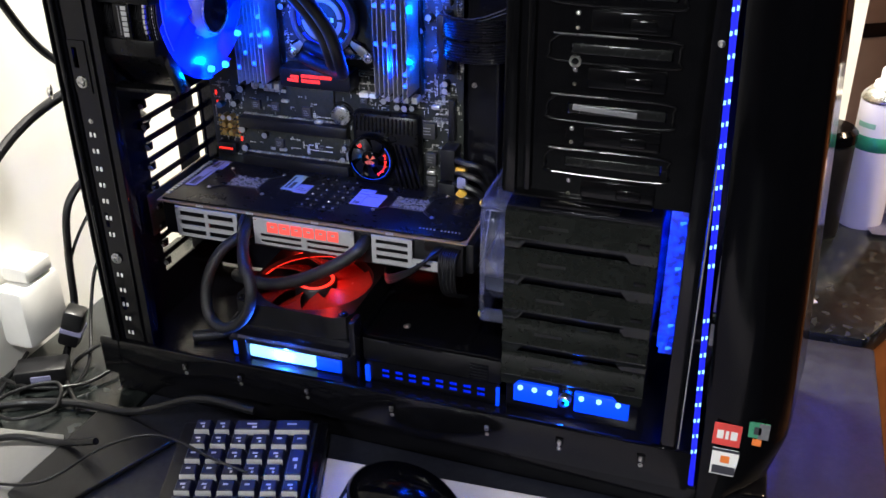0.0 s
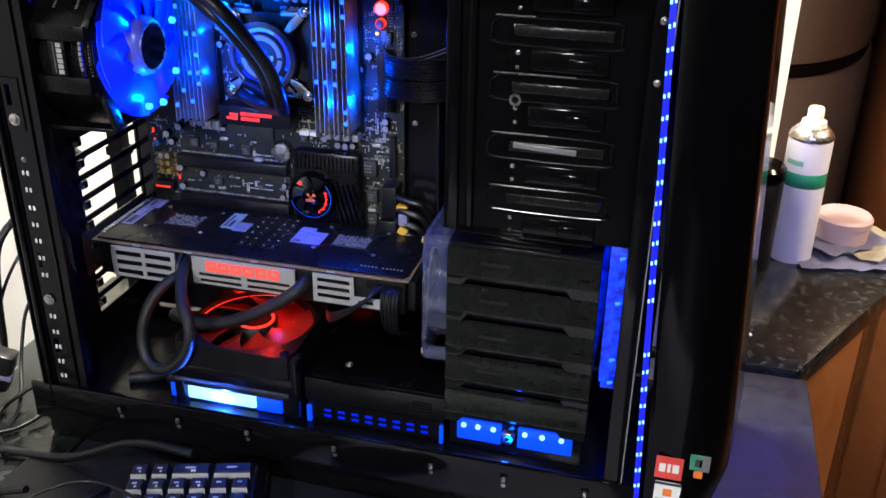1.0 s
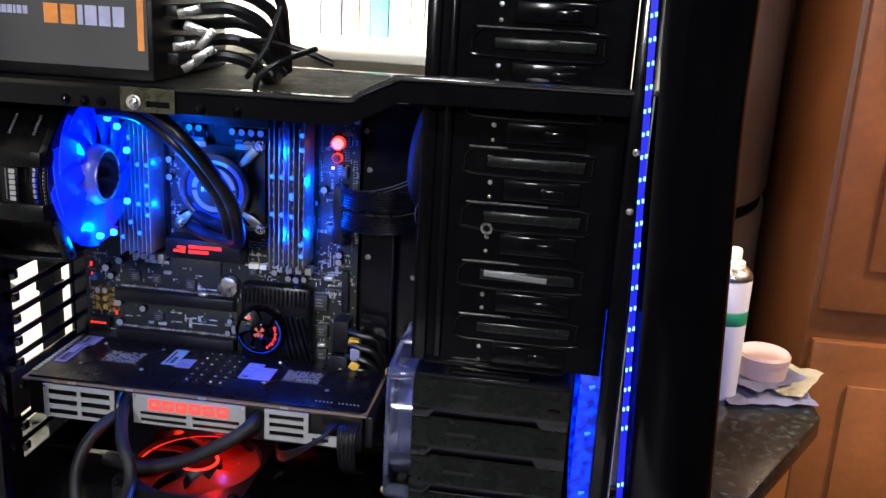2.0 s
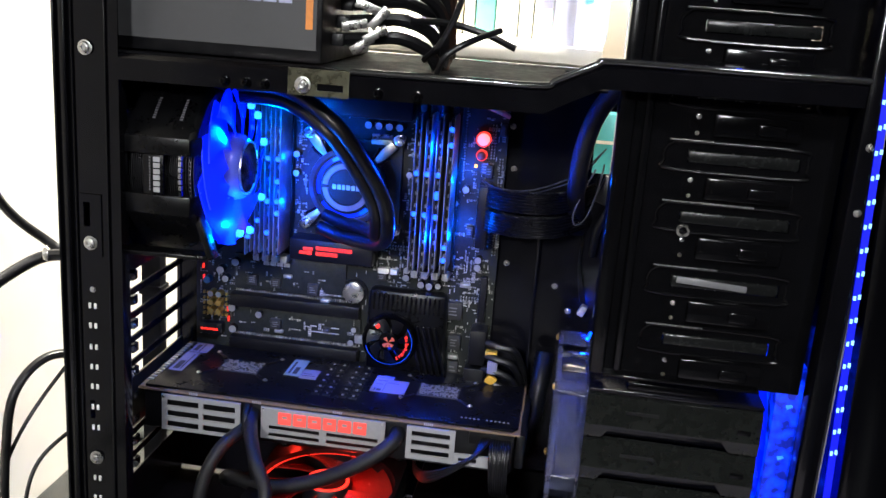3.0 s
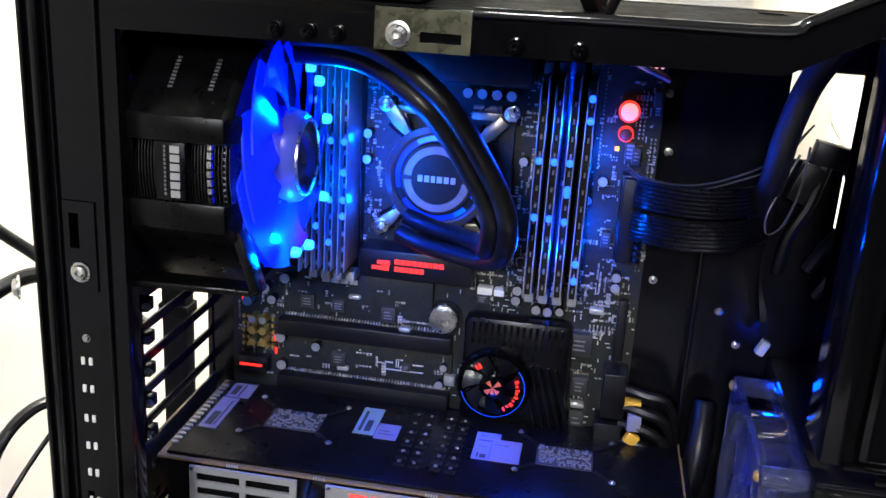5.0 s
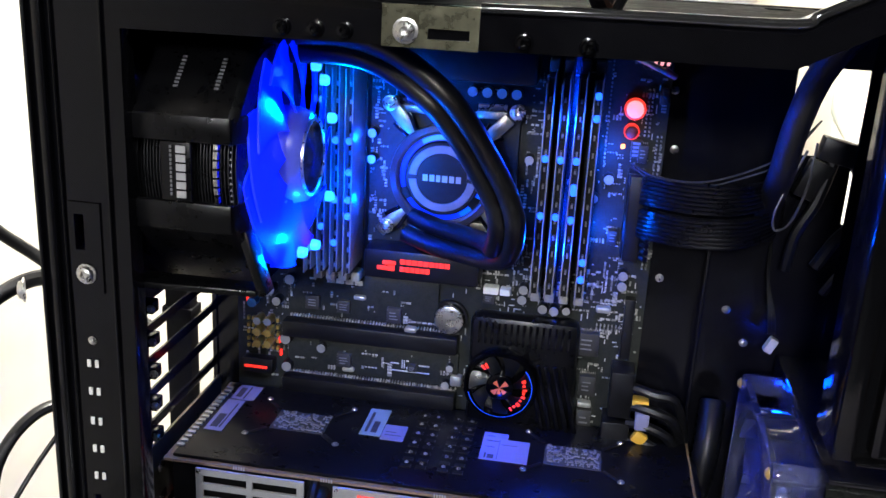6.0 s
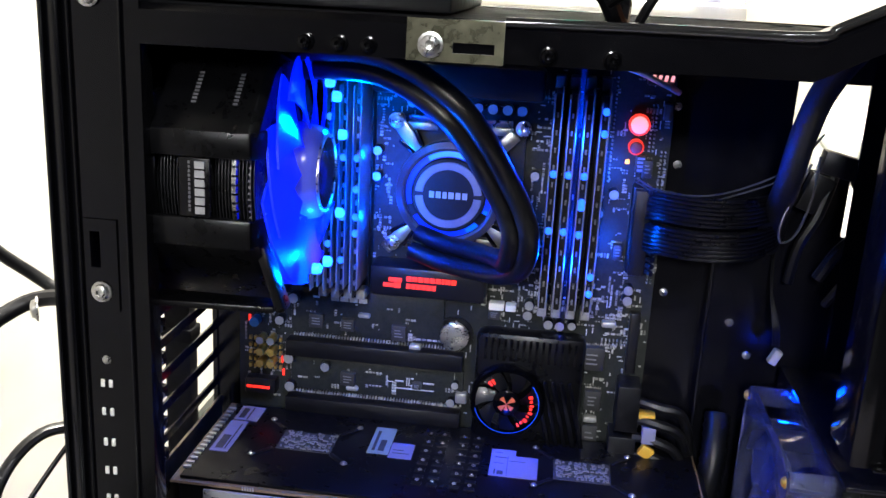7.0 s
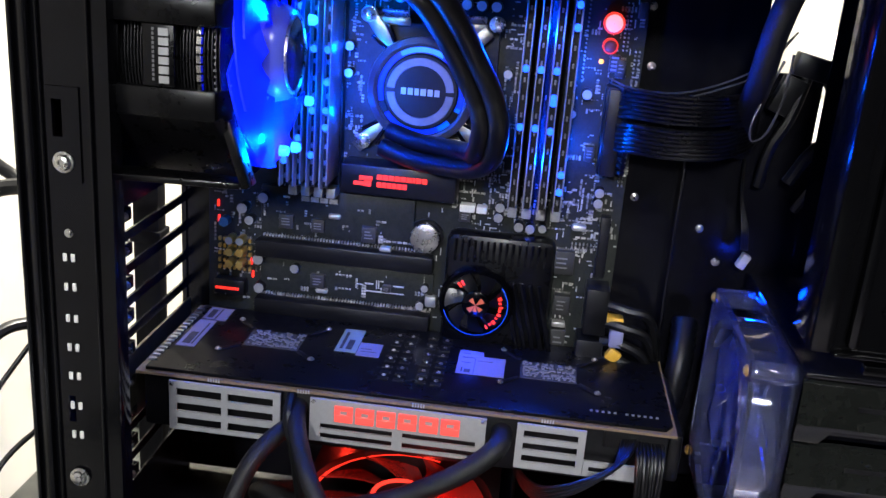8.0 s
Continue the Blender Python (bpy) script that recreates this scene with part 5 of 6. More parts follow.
def power_cables():
    loom = thing("power_cable_bundle", "bundle of black graphics card power cables", "cable", (0.31, 0.08, 1.02))
    for k in range(8):
        d = 0.0024 * k
        part("cable", tube([(0.318 - 0.001 * k, 0.082, 1.047), (0.311 - d * 0.4, 0.062 - 0.001 * (k % 3), 1.044 - 0.001 * k), (0.292 - d * 0.3, 0.058 + 0.002 * (k % 2), 1.030 - d * 0.5), (0.268, 0.066, 1.016 - d * 0.5), (0.255, 0.09, 1.008 - d * 0.4), (0.25, 0.12, 1.0)], 0.0013, 7), RUBBER, loom)
    for k in range(8):
        d = 0.0021 * k
        part("cable", tube([(0.318 + d, 0.082, 1.046), (0.318 + d, 0.066 + 0.001 * (k % 3), 1.042), (0.319 + d * 0.9, 0.062 + 0.002 * (k % 2), 1.025), (0.321 + d * 0.8, 0.07, 1.003), (0.325 + d * 0.6, 0.10, 0.985)], 0.0013, 7), RUBBER, loom)
    part("plug", box(0.299, 0.336, 0.079, 0.092, 1.040, 1.0515, 0.001), MATTE, loom)
    ribbon = thing("mainboard_power_cable", "wide flat black power cable with combs", "cable", (0.32, 0.15, 1.2))
    for row in range(2):
        for k in range(14):
            z = 1.2375 - 0.00255 * k - 0.0030 * (k > 6)
            part("wire", tube([(0.288, 0.182 - 0.005 * row, z - 0.005), (0.296, 0.162 - 0.007 * row, z - 0.001), (0.318, 0.151 - 0.005 * row, z - 0.001), (0.345, 0.152 - 0.004 * row, z), (0.366, 0.168, z + 0.002), (0.380, 0.199, z + 0.003)], 0.00125, 7, 5), CABLE, ribbon)
    part("plug", box(0.2825, 0.2925, 0.168, 0.1755, 1.180, 1.2345, 0.001), MATTE, ribbon)
    for k in range(12):
        part("wire_boot", rod((0.2935, 0.170, 1.1835 + 0.0043 * k), (0.2965, 0.165, 1.1835 + 0.0043 * k), 0.0018, None, 8), RUBBER, ribbon)
    pair = thing("thin_cable_pair", "two thin grey wires from the board", "cable", (0.3, 0.17, 1.24))
    for k in range(2):
        part("wire", tube([(0.283, 0.187, 1.2385 - 0.002 * k), (0.296, 0.160, 1.2375 - 0.002 * k), (0.3212, 0.150, 1.2385 - 0.003 * k), (0.3459, 0.150, 1.2465 - 0.003 * k), (0.3665, 0.150, 1.2590 - 0.004 * k), (0.385, 0.16, 1.278)], 0.0006, 6), WIREGREY, pair)
    arch = thing("thick_cable", "thick black sleeved cable arching beside the bays", "cable", (0.37, 0.12, 1.25))
    part("sleeve", tube([(0.40, 0.11, 1.345), (0.386, 0.118, 1.331), (0.373, 0.125, 1.308), (0.366, 0.13, 1.28), (0.364, 0.14, 1.25), (0.366, 0.17, 1.225), (0.37, 0.195, 1.20)], 0.0075, 12), BRAID, arch)
    clips = thing("bay_wiring", "black wiring and clips hanging by the bay opening", "cable", (0.41, 0.19, 1.24))
    part("clip", turned(box(-0.012, 0.012, -0.006, 0.006, -0.007, 0.007, 0.001), pose(0.405, 0.188, 1.256, 0, 12, 0)), MATTE, clips)
    part("clip", turned(box(-0.008, 0.008, -0.004, 0.004, -0.012, 0.012, 0.001), pose(0.392, 0.185, 1.238, 0, 20, 0)), MATTE, clips)
    part("lead", tube([(0.402, 0.186, 1.25), (0.395, 0.182, 1.225), (0.386, 0.18, 1.205), (0.384, 0.185, 1.18)], 0.0035, 8), RUBBER, clips)
    part("lead", tube([(0.412, 0.186, 1.252), (0.420, 0.184, 1.235), (0.425, 0.18, 1.21), (0.42, 0.182, 1.19), (0.41, 0.19, 1.165)], 0.0028, 8), RUBBER, clips)
    part("lead", tube([(0.44, 0.19, 1.21), (0.425, 0.18, 1.218), (0.41, 0.178, 1.205), (0.40, 0.18, 1.185)], 0.004, 8), RUBBER, clips)
    loop = thing("wire_loop", "thin grey wire loop hanging by the tray", "cable", (0.37, 0.14, 1.2))
    part("wire", tube([(0.378, 0.15, 1.262), (0.370, 0.145, 1.243), (0.364, 0.142, 1.226), (0.366, 0.142, 1.216), (0.374, 0.143, 1.222), (0.381, 0.148, 1.243), (0.385, 0.16, 1.265)], 0.0008, 6), WIREGREY, loop)
    dust = thing("data_cables", "bundle of black data cables and white plugs", "cable", (0.32, 0.17, 1.05))
    for k in range(5):
        part("cable", tube([(0.298, 0.172, 1.042 + 0.013 * k), (0.312, 0.168, 1.044 + 0.012 * k), (0.328, 0.17, 1.03 + 0.014 * k), (0.338, 0.185, 1.0 + 0.012 * k), (0.34, 0.21, 0.98)], 0.0035, 8), RUBBER, dust)
    part("white_plug", box(0.303, 0.312, 0.165, 0.174, 1.066, 1.078, 0.001), LABEL, dust)
    amber = mat("amber_plastic", (0.75, 0.42, 0.05), 0.35)
    part("amber_plug", box(0.300, 0.311, 0.168, 0.178, 1.081, 1.086, 0.001), amber, dust)
    part("amber_plug", turned(box(-0.0045, 0.0045, -0.003, 0.003, -0.004, 0.004, 0.001), pose(0.307, 0.168, 1.0600, 0, 30, 0)), amber, dust)
    strap = thing("silver_lead", "short silver sleeved lead over the board corner", "cable", (0.28, 0.165, 1.305))
    part("sleeve", tube([(0.2480, 0.150, 1.3140), (0.2620, 0.160, 1.3105), (0.2760, 0.164, 1.3065), (0.2880, 0.168, 1.3015), (0.2985, 0.176, 1.2965)], 0.0017, 8), CAPTOP, strap)
    part("tip", rod((0.2955, 0.174, 1.2985), (0.3025, 0.179, 1.2945), 0.0023, 0.0019, 10), mat("pink_boot", (0.55, 0.22, 0.30), 0.4), strap)
    coil = thing("sleeved_cable", "ribbed black sleeved cable behind the card", "cable", (0.345, 0.17, 1.04))
    part("sleeve", tube([(0.353, 0.185, 1.085), (0.351, 0.17, 1.06), (0.348, 0.165, 1.035), (0.343, 0.168, 1.01), (0.338, 0.18, 0.99)], 0.008, 12, 10, ribs=0.12), RUBBER, coil)


# ---- lower chamber ----
def lower_chamber():
    fan = thing("radiator_fan", "black square fan with red lit blades and ring", "fan", (0.18, 0.09, 0.962))
    C = pose(0.1815, 0.0855, 0.962)
    part("housing", fan_frame(0.0605, 0.0235, 0.0575, C), MATTE, fan)
    for k in range(9):
        part("blade", fan_blades(1, 0.019, 0.056, 0.012, C @ pose(0, 0, 0.014, 0, 0, 40 * k), sweep=25, width=38), REDFAN, fan, "glossy dark blade with red light in its colour")
    part("hub", lathe([(0.021, 0.002), (0.021, 0.021), (0.0195, 0.0228), (0.0001, 0.0228)], 36, C), MATTE, fan)
    part("light_ring", lathe([(0.0188, 0.0229), (0.0184, 0.0240), (0.0162, 0.0240), (0.0158, 0.0229)], 40, C), REDHOT, fan, "glowing red ring")
    part("light_arc", lathe([(0.0572, 0.0185), (0.0540, 0.0195)], 40, C, arc=(70, 178)), REDGLOW, fan, "red light arc")
    part("light_arc", lathe([(0.0572, 0.0185), (0.0550, 0.0195)], 20, C, arc=(280, 330)), REDGLOW, fan)
    for sx in (-1, 1):
        for sy in (-1, 1):
            part("screw", screw((0.1815 + sx * 0.0525, 0.0855 + sy * 0.0525, 0.9856), 0.0036, (0, 0, 1)), BLACK, fan)
    rad = thing("radiator", "black radiator lying under the red fan", "radiator", (0.18, 0.09, 0.94))
    part("tank", box(0.115, 0.242, 0.026, 0.152, 0.9455, 0.9615, 0.002), BLACK_IN, rad)
    part("fin_block", quick_boxes([(0.120 + 0.0024 * k, 0.1208 + 0.0024 * k, 0.03, 0.148, 0.9395, 0.9455) for k in range(49)]), GREY, rad, smooth=False)
    part("foot", box(0.118, 0.128, 0.03, 0.148, 0.912, 0.9395, 0.001), BLACK_IN, rad)
    part("foot", box(0.230, 0.240, 0.03, 0.148, 0.912, 0.9395, 0.001), BLACK_IN, rad)
    bar = thing("light_bar", "ice blue glowing light tube in a clear block", "light", (0.17, 0.03, 0.915))
    part("tube", box(0.121, 0.199, 0.0365, 0.043, 0.9150, 0.9285, 0.002), ICE, bar, "bright glowing tube")
    part("block_end", box(0.109, 0.1205, 0.036, 0.044, 0.914, 0.930, 0.002), BLUEPANEL, bar)
    part("block_end", box(0.1995, 0.226, 0.036, 0.044, 0.914, 0.930, 0.002), BLUEPANEL, bar)
    part("cover", box(0.106, 0.234, 0.034, 0.06, 0.9310, 0.9355, 0.002), MATTE, bar)
    part("base", box(0.106, 0.234, 0.0385, 0.06, 0.912, 0.9148, 0.001), MATTE, bar)
    post = thing("support_post", "black upright lit blue on its side", "bracket", (0.243, 0.03, 0.912))
    part("post", box(0.2435, 0.249, 0.022, 0.04, 0.912, 0.985, 0.001), BLACK_IN, post)
    unit = thing("power_unit", "glossy black box with a dark reflecting lid", "power supply", (0.31, 0.1, 0.94))
    part("lid", box(0.252, 0.384, 0.036, 0.185, 0.962, 0.9665, 0.001), GLOSS, unit)
    part("body", box(0.250, 0.386, 0.036, 0.187, 0.9365, 0.962, 0.003), MATTE, unit)
    part("edge", box(0.278, 0.330, 0.034, 0.036, 0.9615, 0.9632, 0.0006), BAYG, unit)
    part("vent", quick_boxes([(0.356, 0.374, 0.0345, 0.036, 0.9385 + 0.0032 * k, 0.9400 + 0.0032 * k) for k in range(6)]), BLACK_IN, unit, smooth=False)
    part("screw", screw((0.287, 0.06, 0.9666), 0.003, (0, 0, 1)), STEEL, unit)
    mesh = thing("blue_vent_grille", "perforated grille lit blue from behind", "grille", (0.31, 0.05, 0.92))
    holes = [(0.268 + 0.0135 * i, 0.2755 + 0.0135 * i, 0.9185 + 0.006 * j, 0.9225 + 0.006 * j) for i in range(8) for j in range(2)]
    part("grille", grille(0.252, 0.384, 0.9125, 0.936, 0.038, 0.0395, holes), BLACK_IN, mesh, smooth=False)
    part("light_panel", box(0.256, 0.38, 0.045, 0.047, 0.9135, 0.935), glow("dim_blue_panel", (0.0, 0.02, 1.0), 0.8), mesh, smooth=False)
    part("corner_light", box(0.2525, 0.2565, 0.0345, 0.0375, 0.914, 0.931), BLUEPANEL, mesh, smooth=False)
    part("corner_light", box(0.3815, 0.3845, 0.0345, 0.0375, 0.914, 0.933), BLUEPANEL, mesh, smooth=False)
    for x0, x1, dots in ((0.398, 0.4385, (0.4045, 0.4175, 0.4315)), (0.4535, 0.502, (0.460, 0.4755, 0.4925))):
        led = thing("led_strip", "short bright blue light strip", "light", (x0, 0.03, 0.92), "light strips under the drive cage")
        part("band", box(x0, x1, 0.034, 0.038, 0.9245, 0.9455, 0.001), BLUEPANEL, led)
        for x in dots:
            part("light_point", rod((x, 0.034, 0.9405), (x, 0.0325, 0.9405), 0.0024, seg=12), ICE, led)
    part("holder", box(0.39, 0.51, 0.0385, 0.046, 0.9125, 0.9445, 0.001), BLACK_IN, led)
    clampy = thing("cage_thumb_screw", "round knurled steel thumb screw", "screw", (0.4455, 0.022, 0.935))
    part("head", lathe([(0.006, 0), (0.006, 0.006), (0.005, 0.007), (0.002, 0.007)], 20, Matrix.Translation((0.4455, 0.0335, 0.9375)) @ pose(0, 0, 0, 90)), DULLSTEEL, clampy)
    floor_wire = thing("floor_cable", "grey wire lying on the case floor", "cable", (0.08, 0.06, 0.915))
    part("wire", tube([(0.055, 0.05, 0.916), (0.08, 0.06, 0.918), (0.10, 0.075, 0.925), (0.118, 0.095, 0.935), (0.13, 0.12, 0.93)], 0.006, 10), BRAID, floor_wire)
    # clear fan on the cage's inner side: axis along x
    cf = thing("clear_fan", "clear acrylic case fan with blue diode light in its tint", "fan", (0.375, 0.11, 1.0))
    A = Matrix.Translation((0.3635, 0.0995, 1.0590)) @ pose(0, 0, 0, 0, 90, 0)
    # two square flanges, a round duct between them and a post in each corner
    part("flange", fan_frame(0.0600, 0.0036, 0.0572, A), ACRYLIC, cf, "clear square flange")
    part("flange", fan_frame(0.0600, 0.0036, 0.0572, A @ pose(0, 0, 0.0222)), ACRYLIC, cf, "clear square flange")
    part("duct", lathe([(0.0574, 0.0037), (0.0574, 0.0221), (0.0596, 0.0221), (0.0596, 0.0037), (0.0574, 0.0037)], 56, A), ACRYLIC, cf, "clear round duct")
    for sy in (-1, 1):
        for sz in (-1, 1):
            y, z = 0.0995 + sy * 0.0545, 1.0590 + sz * 0.0545
            post = part("corner_post", rod((0.3640, y, z), (0.3890, y, z), 0.0060, None, 20, None, 0.0008), ACRYLIC, cf, "clear round corner post")
            part("corner_screw", screw((0.3630, y, z), 0.0026, (-1, 0, 0)), GOLD, post)
    for k in range(7):
        part("blade", fan_blades(1, 0.02, 0.0555, 0.016, A @ pose(0, 0, 0.0125, 0, 0, 51.4 * k), width=44), ACRYLIC, cf)
    part("hub", lathe([(0.0205, 0.002), (0.0205, 0.022), (0.0001, 0.0228)], 32, A), ACRYLIC, cf)
    for k in range(4):
        part("strut", turned(box(0.0205, 0.0573, -0.0025, 0.0025, 0.0225, 0.0245, 0.0006), A @ pose(0, 0, 0, 0, 0, 90 * k + 20)), ACRYLIC, cf)
    tie = thing("wire_plug", "white plug with thin black wires", "cable", (0.378, 0.18, 1.13))
    part("plug", turned(box(-0.0028, 0.0028, -0.003, 0.003, -0.005, 0.005, 0.0008), pose(0.381, 0.175, 1.1325, 0, 25, 0)), mat("cream_plastic", (0.5, 0.46, 0.33), 0.4), tie)
    for k in range(4):
        part("wire", tube([(0.379 + 0.001 * k, 0.175, 1.14), (0.376 + 0.001 * k, 0.17, 1.155), (0.374, 0.18, 1.175), (0.376, 0.2, 1.2)], 0.0009, 6), RUBBER, tie)
    # front fan, lit blue, between the cage and the front
    ff = thing("front_fan", "blue lit acrylic front fan", "fan", (0.53, 0.1, 1.0))
    B = Matrix.Translation((0.519, 0.103, 1.074)) @ pose(0, 0, 0, 0, 90, 0)
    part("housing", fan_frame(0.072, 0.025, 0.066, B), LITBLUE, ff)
    for k in range(7):
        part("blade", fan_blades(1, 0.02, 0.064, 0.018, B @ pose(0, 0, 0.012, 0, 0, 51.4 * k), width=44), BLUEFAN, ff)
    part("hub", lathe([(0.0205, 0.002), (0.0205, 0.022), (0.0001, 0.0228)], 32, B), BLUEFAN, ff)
    for z in (1.125, 1.085, 1.032, 1.01):
        part("light", rod((0.527, 0.030, z), (0.5305, 0.0290, z + 0.002), 0.0016, 0.0010, 12), BLUEDOT, ff)
    # added panel whose mottled emission stands for diode light in the fan
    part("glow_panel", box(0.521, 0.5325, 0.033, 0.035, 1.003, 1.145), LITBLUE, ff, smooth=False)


def power_supply():
    psu = thing("power_supply", "large dark grey power supply with orange band", "power supply", (0.09, 0.1, 1.3385))
    grey = mat("dark_grey_label", (0.05, 0.05, 0.052), 0.5, 0.0, 0.2, 40)
    band = mat("orange_print", (0.75, 0.26, 0.05), 0.5)
    lilac = mat("lilac_print", (0.42, 0.42, 0.62), 0.5)
    part("body", box(0.004, 0.180, 0.022, 0.172, 1.3385, 1.426, 0.002), MATTE, psu)
    lab = part("label", box(0.010, 0.176, 0.0212, 0.0219, 1.3475, 1.424), grey, psu, "dark grey printed label", smooth=False)
    part("orange_band", box(0.1685, 0.1735, 0.0205, 0.0211, 1.3615, 1.41), band, lab, smooth=False)
    part("lettering", bars(0.0945, 0.1195, 1.378, 1.3925, 0.0211, [3, 3], 0.6), band, lab, "orange bold print", smooth=False)
    part("lettering", bars(0.1215, 0.1585, 1.378, 1.3925, 0.0211, [1.4, 3, 3, 3], 0.6), lilac, lab, "pale bold print", smooth=False)
    part("lettering", bars(0.051, 0.0815, 1.3835, 1.3895, 0.0211, [2, 2, 2, 2, 1, 2, 2], 0.5), lilac, lab, "pale small print", smooth=False)
    loom = thing("power_supply_cables", "thick black cables with shiny plugs", "cable", (0.21, 0.08, 1.35))
    for k in range(6):
        z = 1.355 + 0.012 * k
        y = 0.05 + 0.012 * (k % 3)
        part("cable", tube([(0.186, y, z), (0.205, y - 0.004, z + 0.002), (0.228, y, z + 0.004), (0.247, y + 0.01, z - 0.004), (0.256, y + 0.02, z - 0.018), (0.258, y + 0.03, 1.345)], 0.0046, 8), RUBBER, loom)
        part("plug", box(0.1805, 0.19, y - 0.006, y + 0.006, z - 0.0045, z + 0.0045, 0.001), MATTE, loom)
    for x, z, a in ((0.205, 1.3535, 35), (0.214, 1.361, 30), (0.199, 1.3665, 10), (0.208, 1.379, -20), (0.203, 1.392, 15), (0.216, 1.372, 50)):
        part("shiny_plug", turned(box(-0.009, 0.009, -0.003, 0.003, -0.0032, 0.0032, 0.001), pose(x, 0.036, z, 0, -a, 10)), STEEL, loom)
    part("cable", tube([(0.235, 0.06, 1.371), (0.262, 0.05, 1.372), (0.29, 0.05, 1.366), (0.31, 0.055, 1.358)], 0.0024, 8), RUBBER, loom)
    part("cable", tube([(0.25, 0.03, 1.347), (0.262, 0.012, 1.358), (0.27, 0.02, 1.375), (0.276, 0.03, 1.40)], 0.0022, 8), RUBBER, loom)
    part("cable", tube([(0.262, 0.012, 1.34), (0.268, 0.006, 1.352), (0.282, 0.012, 1.362), (0.30, 0.04, 1.37)], 0.0022, 8), RUBBER, loom)


# ---- round the case ----
def things_behind():
    white = thing("white_box", "white glossy box behind the case", "box", (0.55, 0.62, 0.87))
    part("carton", slab([(0.502, 0.63), (0.462, 0.345), (0.59, 0.338), (0.60, 0.63)], DESK + 0.004, 1.215, 0.004), WHITEP, white)
    part("lid", slab([(0.499, 0.633), (0.459, 0.342), (0.593, 0.335), (0.603, 0.633)], 1.2155, 1.252, 0.004), WHITEP, white)
    jar = thing("glass_jar", "round glass jar with a bright rim on the shelf", "jar", (0.35, 0.45, 1.345))
    part("body", lathe([(0.0001, 0), (0.028, 0), (0.031, 0.01), (0.031, 0.06), (0.026, 0.07), (0.027, 0.075)], 28, pose(0.352, 0.45, 1.345)), ACRYLIC, jar)
    shelf = thing("wall_shelf", "white shelf board behind the case", "shelf", (0.25, 0.5, 1.33))
    part("board", box(0.0, 0.38, 0.43, 0.795, 1.325, 1.343, 0.002), WHITE, shelf)
    part("upright", box(0.002, 0.020, 0.43, 0.795, DESK + 0.006, 1.325, 0.002), WHITE, shelf)
    part("upright", box(0.362, 0.38, 0.43, 0.795, DESK + 0.006, 1.325, 0.002), WHITE, shelf)
    rr = random.Random(21)
    x = 0.10
    cols = (WHITEP, LABEL, mat("teal_print", (0.10, 0.45, 0.40), 0.5), WHITE, WHITEP, mat("beige_card", (0.45, 0.40, 0.30), 0.6))
    k = 0
    while x < 0.34:
        w = rr.uniform(0.012, 0.03)
        fold = thing("folder", "pale upright folder on the shelf", "folder", (x, 0.6, 1.343), "folders on the shelf")
        h = rr.uniform(0.2, 0.28)
        part("cover", box(x, x + w, 0.56, 0.74, 1.3432, 1.3432 + h, 0.002), cols[(0, 3, 4, 1, 5, 0, 2, 4)[k % 8]], fold)
        part("spine", box(x + w * 0.3, x + w * 0.7, 0.5585, 0.56, 1.38, 1.345 + h * 0.8, 0.0004), cols[(3, 1, 2, 4)[k % 4]], fold)
        x += w + 0.002
        k += 1
    teal = thing("teal_box", "teal cardboard packet beside the white box", "box", (0.41, 0.6, DESK))
    part("carton", box(0.386, 0.428, 0.552, 0.68, DESK + 0.004, 1.262, 0.002), mat("teal_card", (0.03, 0.30, 0.34), 0.45, 0.0, 0.15, 30), teal)
    part("print", box(0.387, 0.427, 0.5512, 0.5518, 1.225, 1.229), WHITEP, teal, smooth=False)
    trunk = thing("rear_conduit", "upright flat black plastic duct behind the case", "duct", (-0.03, 0.21, DESK))
    part("sleeve", slab([(-0.043, 0.208), (-0.021, 0.206), (-0.021, 0.222), (-0.043, 0.222)], DESK, 1.172, 0.004), DULL, trunk)
    part("strap", slab([(-0.0440, 0.2065), (-0.0200, 0.2045), (-0.0200, 0.2235), (-0.0440, 0.2235)], 1.088, 1.098, 0.001), DULL, trunk)
    can = thing("spray_can", "white aerosol can with green band and nozzle", "spray can", (0.733, 0.645, DESK))
    z = DESK + 0.004
    P = pose(0.733, 0.645, z)
    body = part("body", lathe([(0.0001, 0), (0.0275, 0), (0.029, 0.003), (0.029, 0.172), (0.0283, 0.176)], 40, P), mat("white_can", (0.62, 0.61, 0.68), 0.35, 0.0, 0.04, 8), can)
    part("green_band", lathe([(0.02905, 0.112), (0.0292, 0.1122), (0.0292, 0.132), (0.02905, 0.1322)], 40, P), mat("green_print", (0.02, 0.22, 0.12), 0.35), body)
    part("print", lathe([(0.02905, 0.143), (0.0292, 0.1431), (0.0292, 0.150), (0.02905, 0.1501)], 10, P, arc=(205, 255)), mat("green_text", (0.2, 0.42, 0.34), 0.4), body)
    part("shoulder", lathe([(0.0283, 0.176), (0.0294, 0.1775), (0.0294, 0.180), (0.026, 0.186), (0.020, 0.192), (0.017, 0.193)], 40, P), STEEL, can)
    part("nozzle", lathe([(0.017, 0.193), (0.016, 0.200), (0.0105, 0.203), (0.0105, 0.216), (0.0085, 0.2185), (0.0001, 0.2185)], 28, P), WHITEP, can)
    pot = thing("black_canister", "short matte black canister", "canister", (0.672, 0.60, DESK))
    part("body", lathe([(0.0001, 0), (0.030, 0), (0.032, 0.004), (0.032, 0.125), (0.029, 0.13)], 36, pose(0.672, 0.60, z)), MATTE, pot)
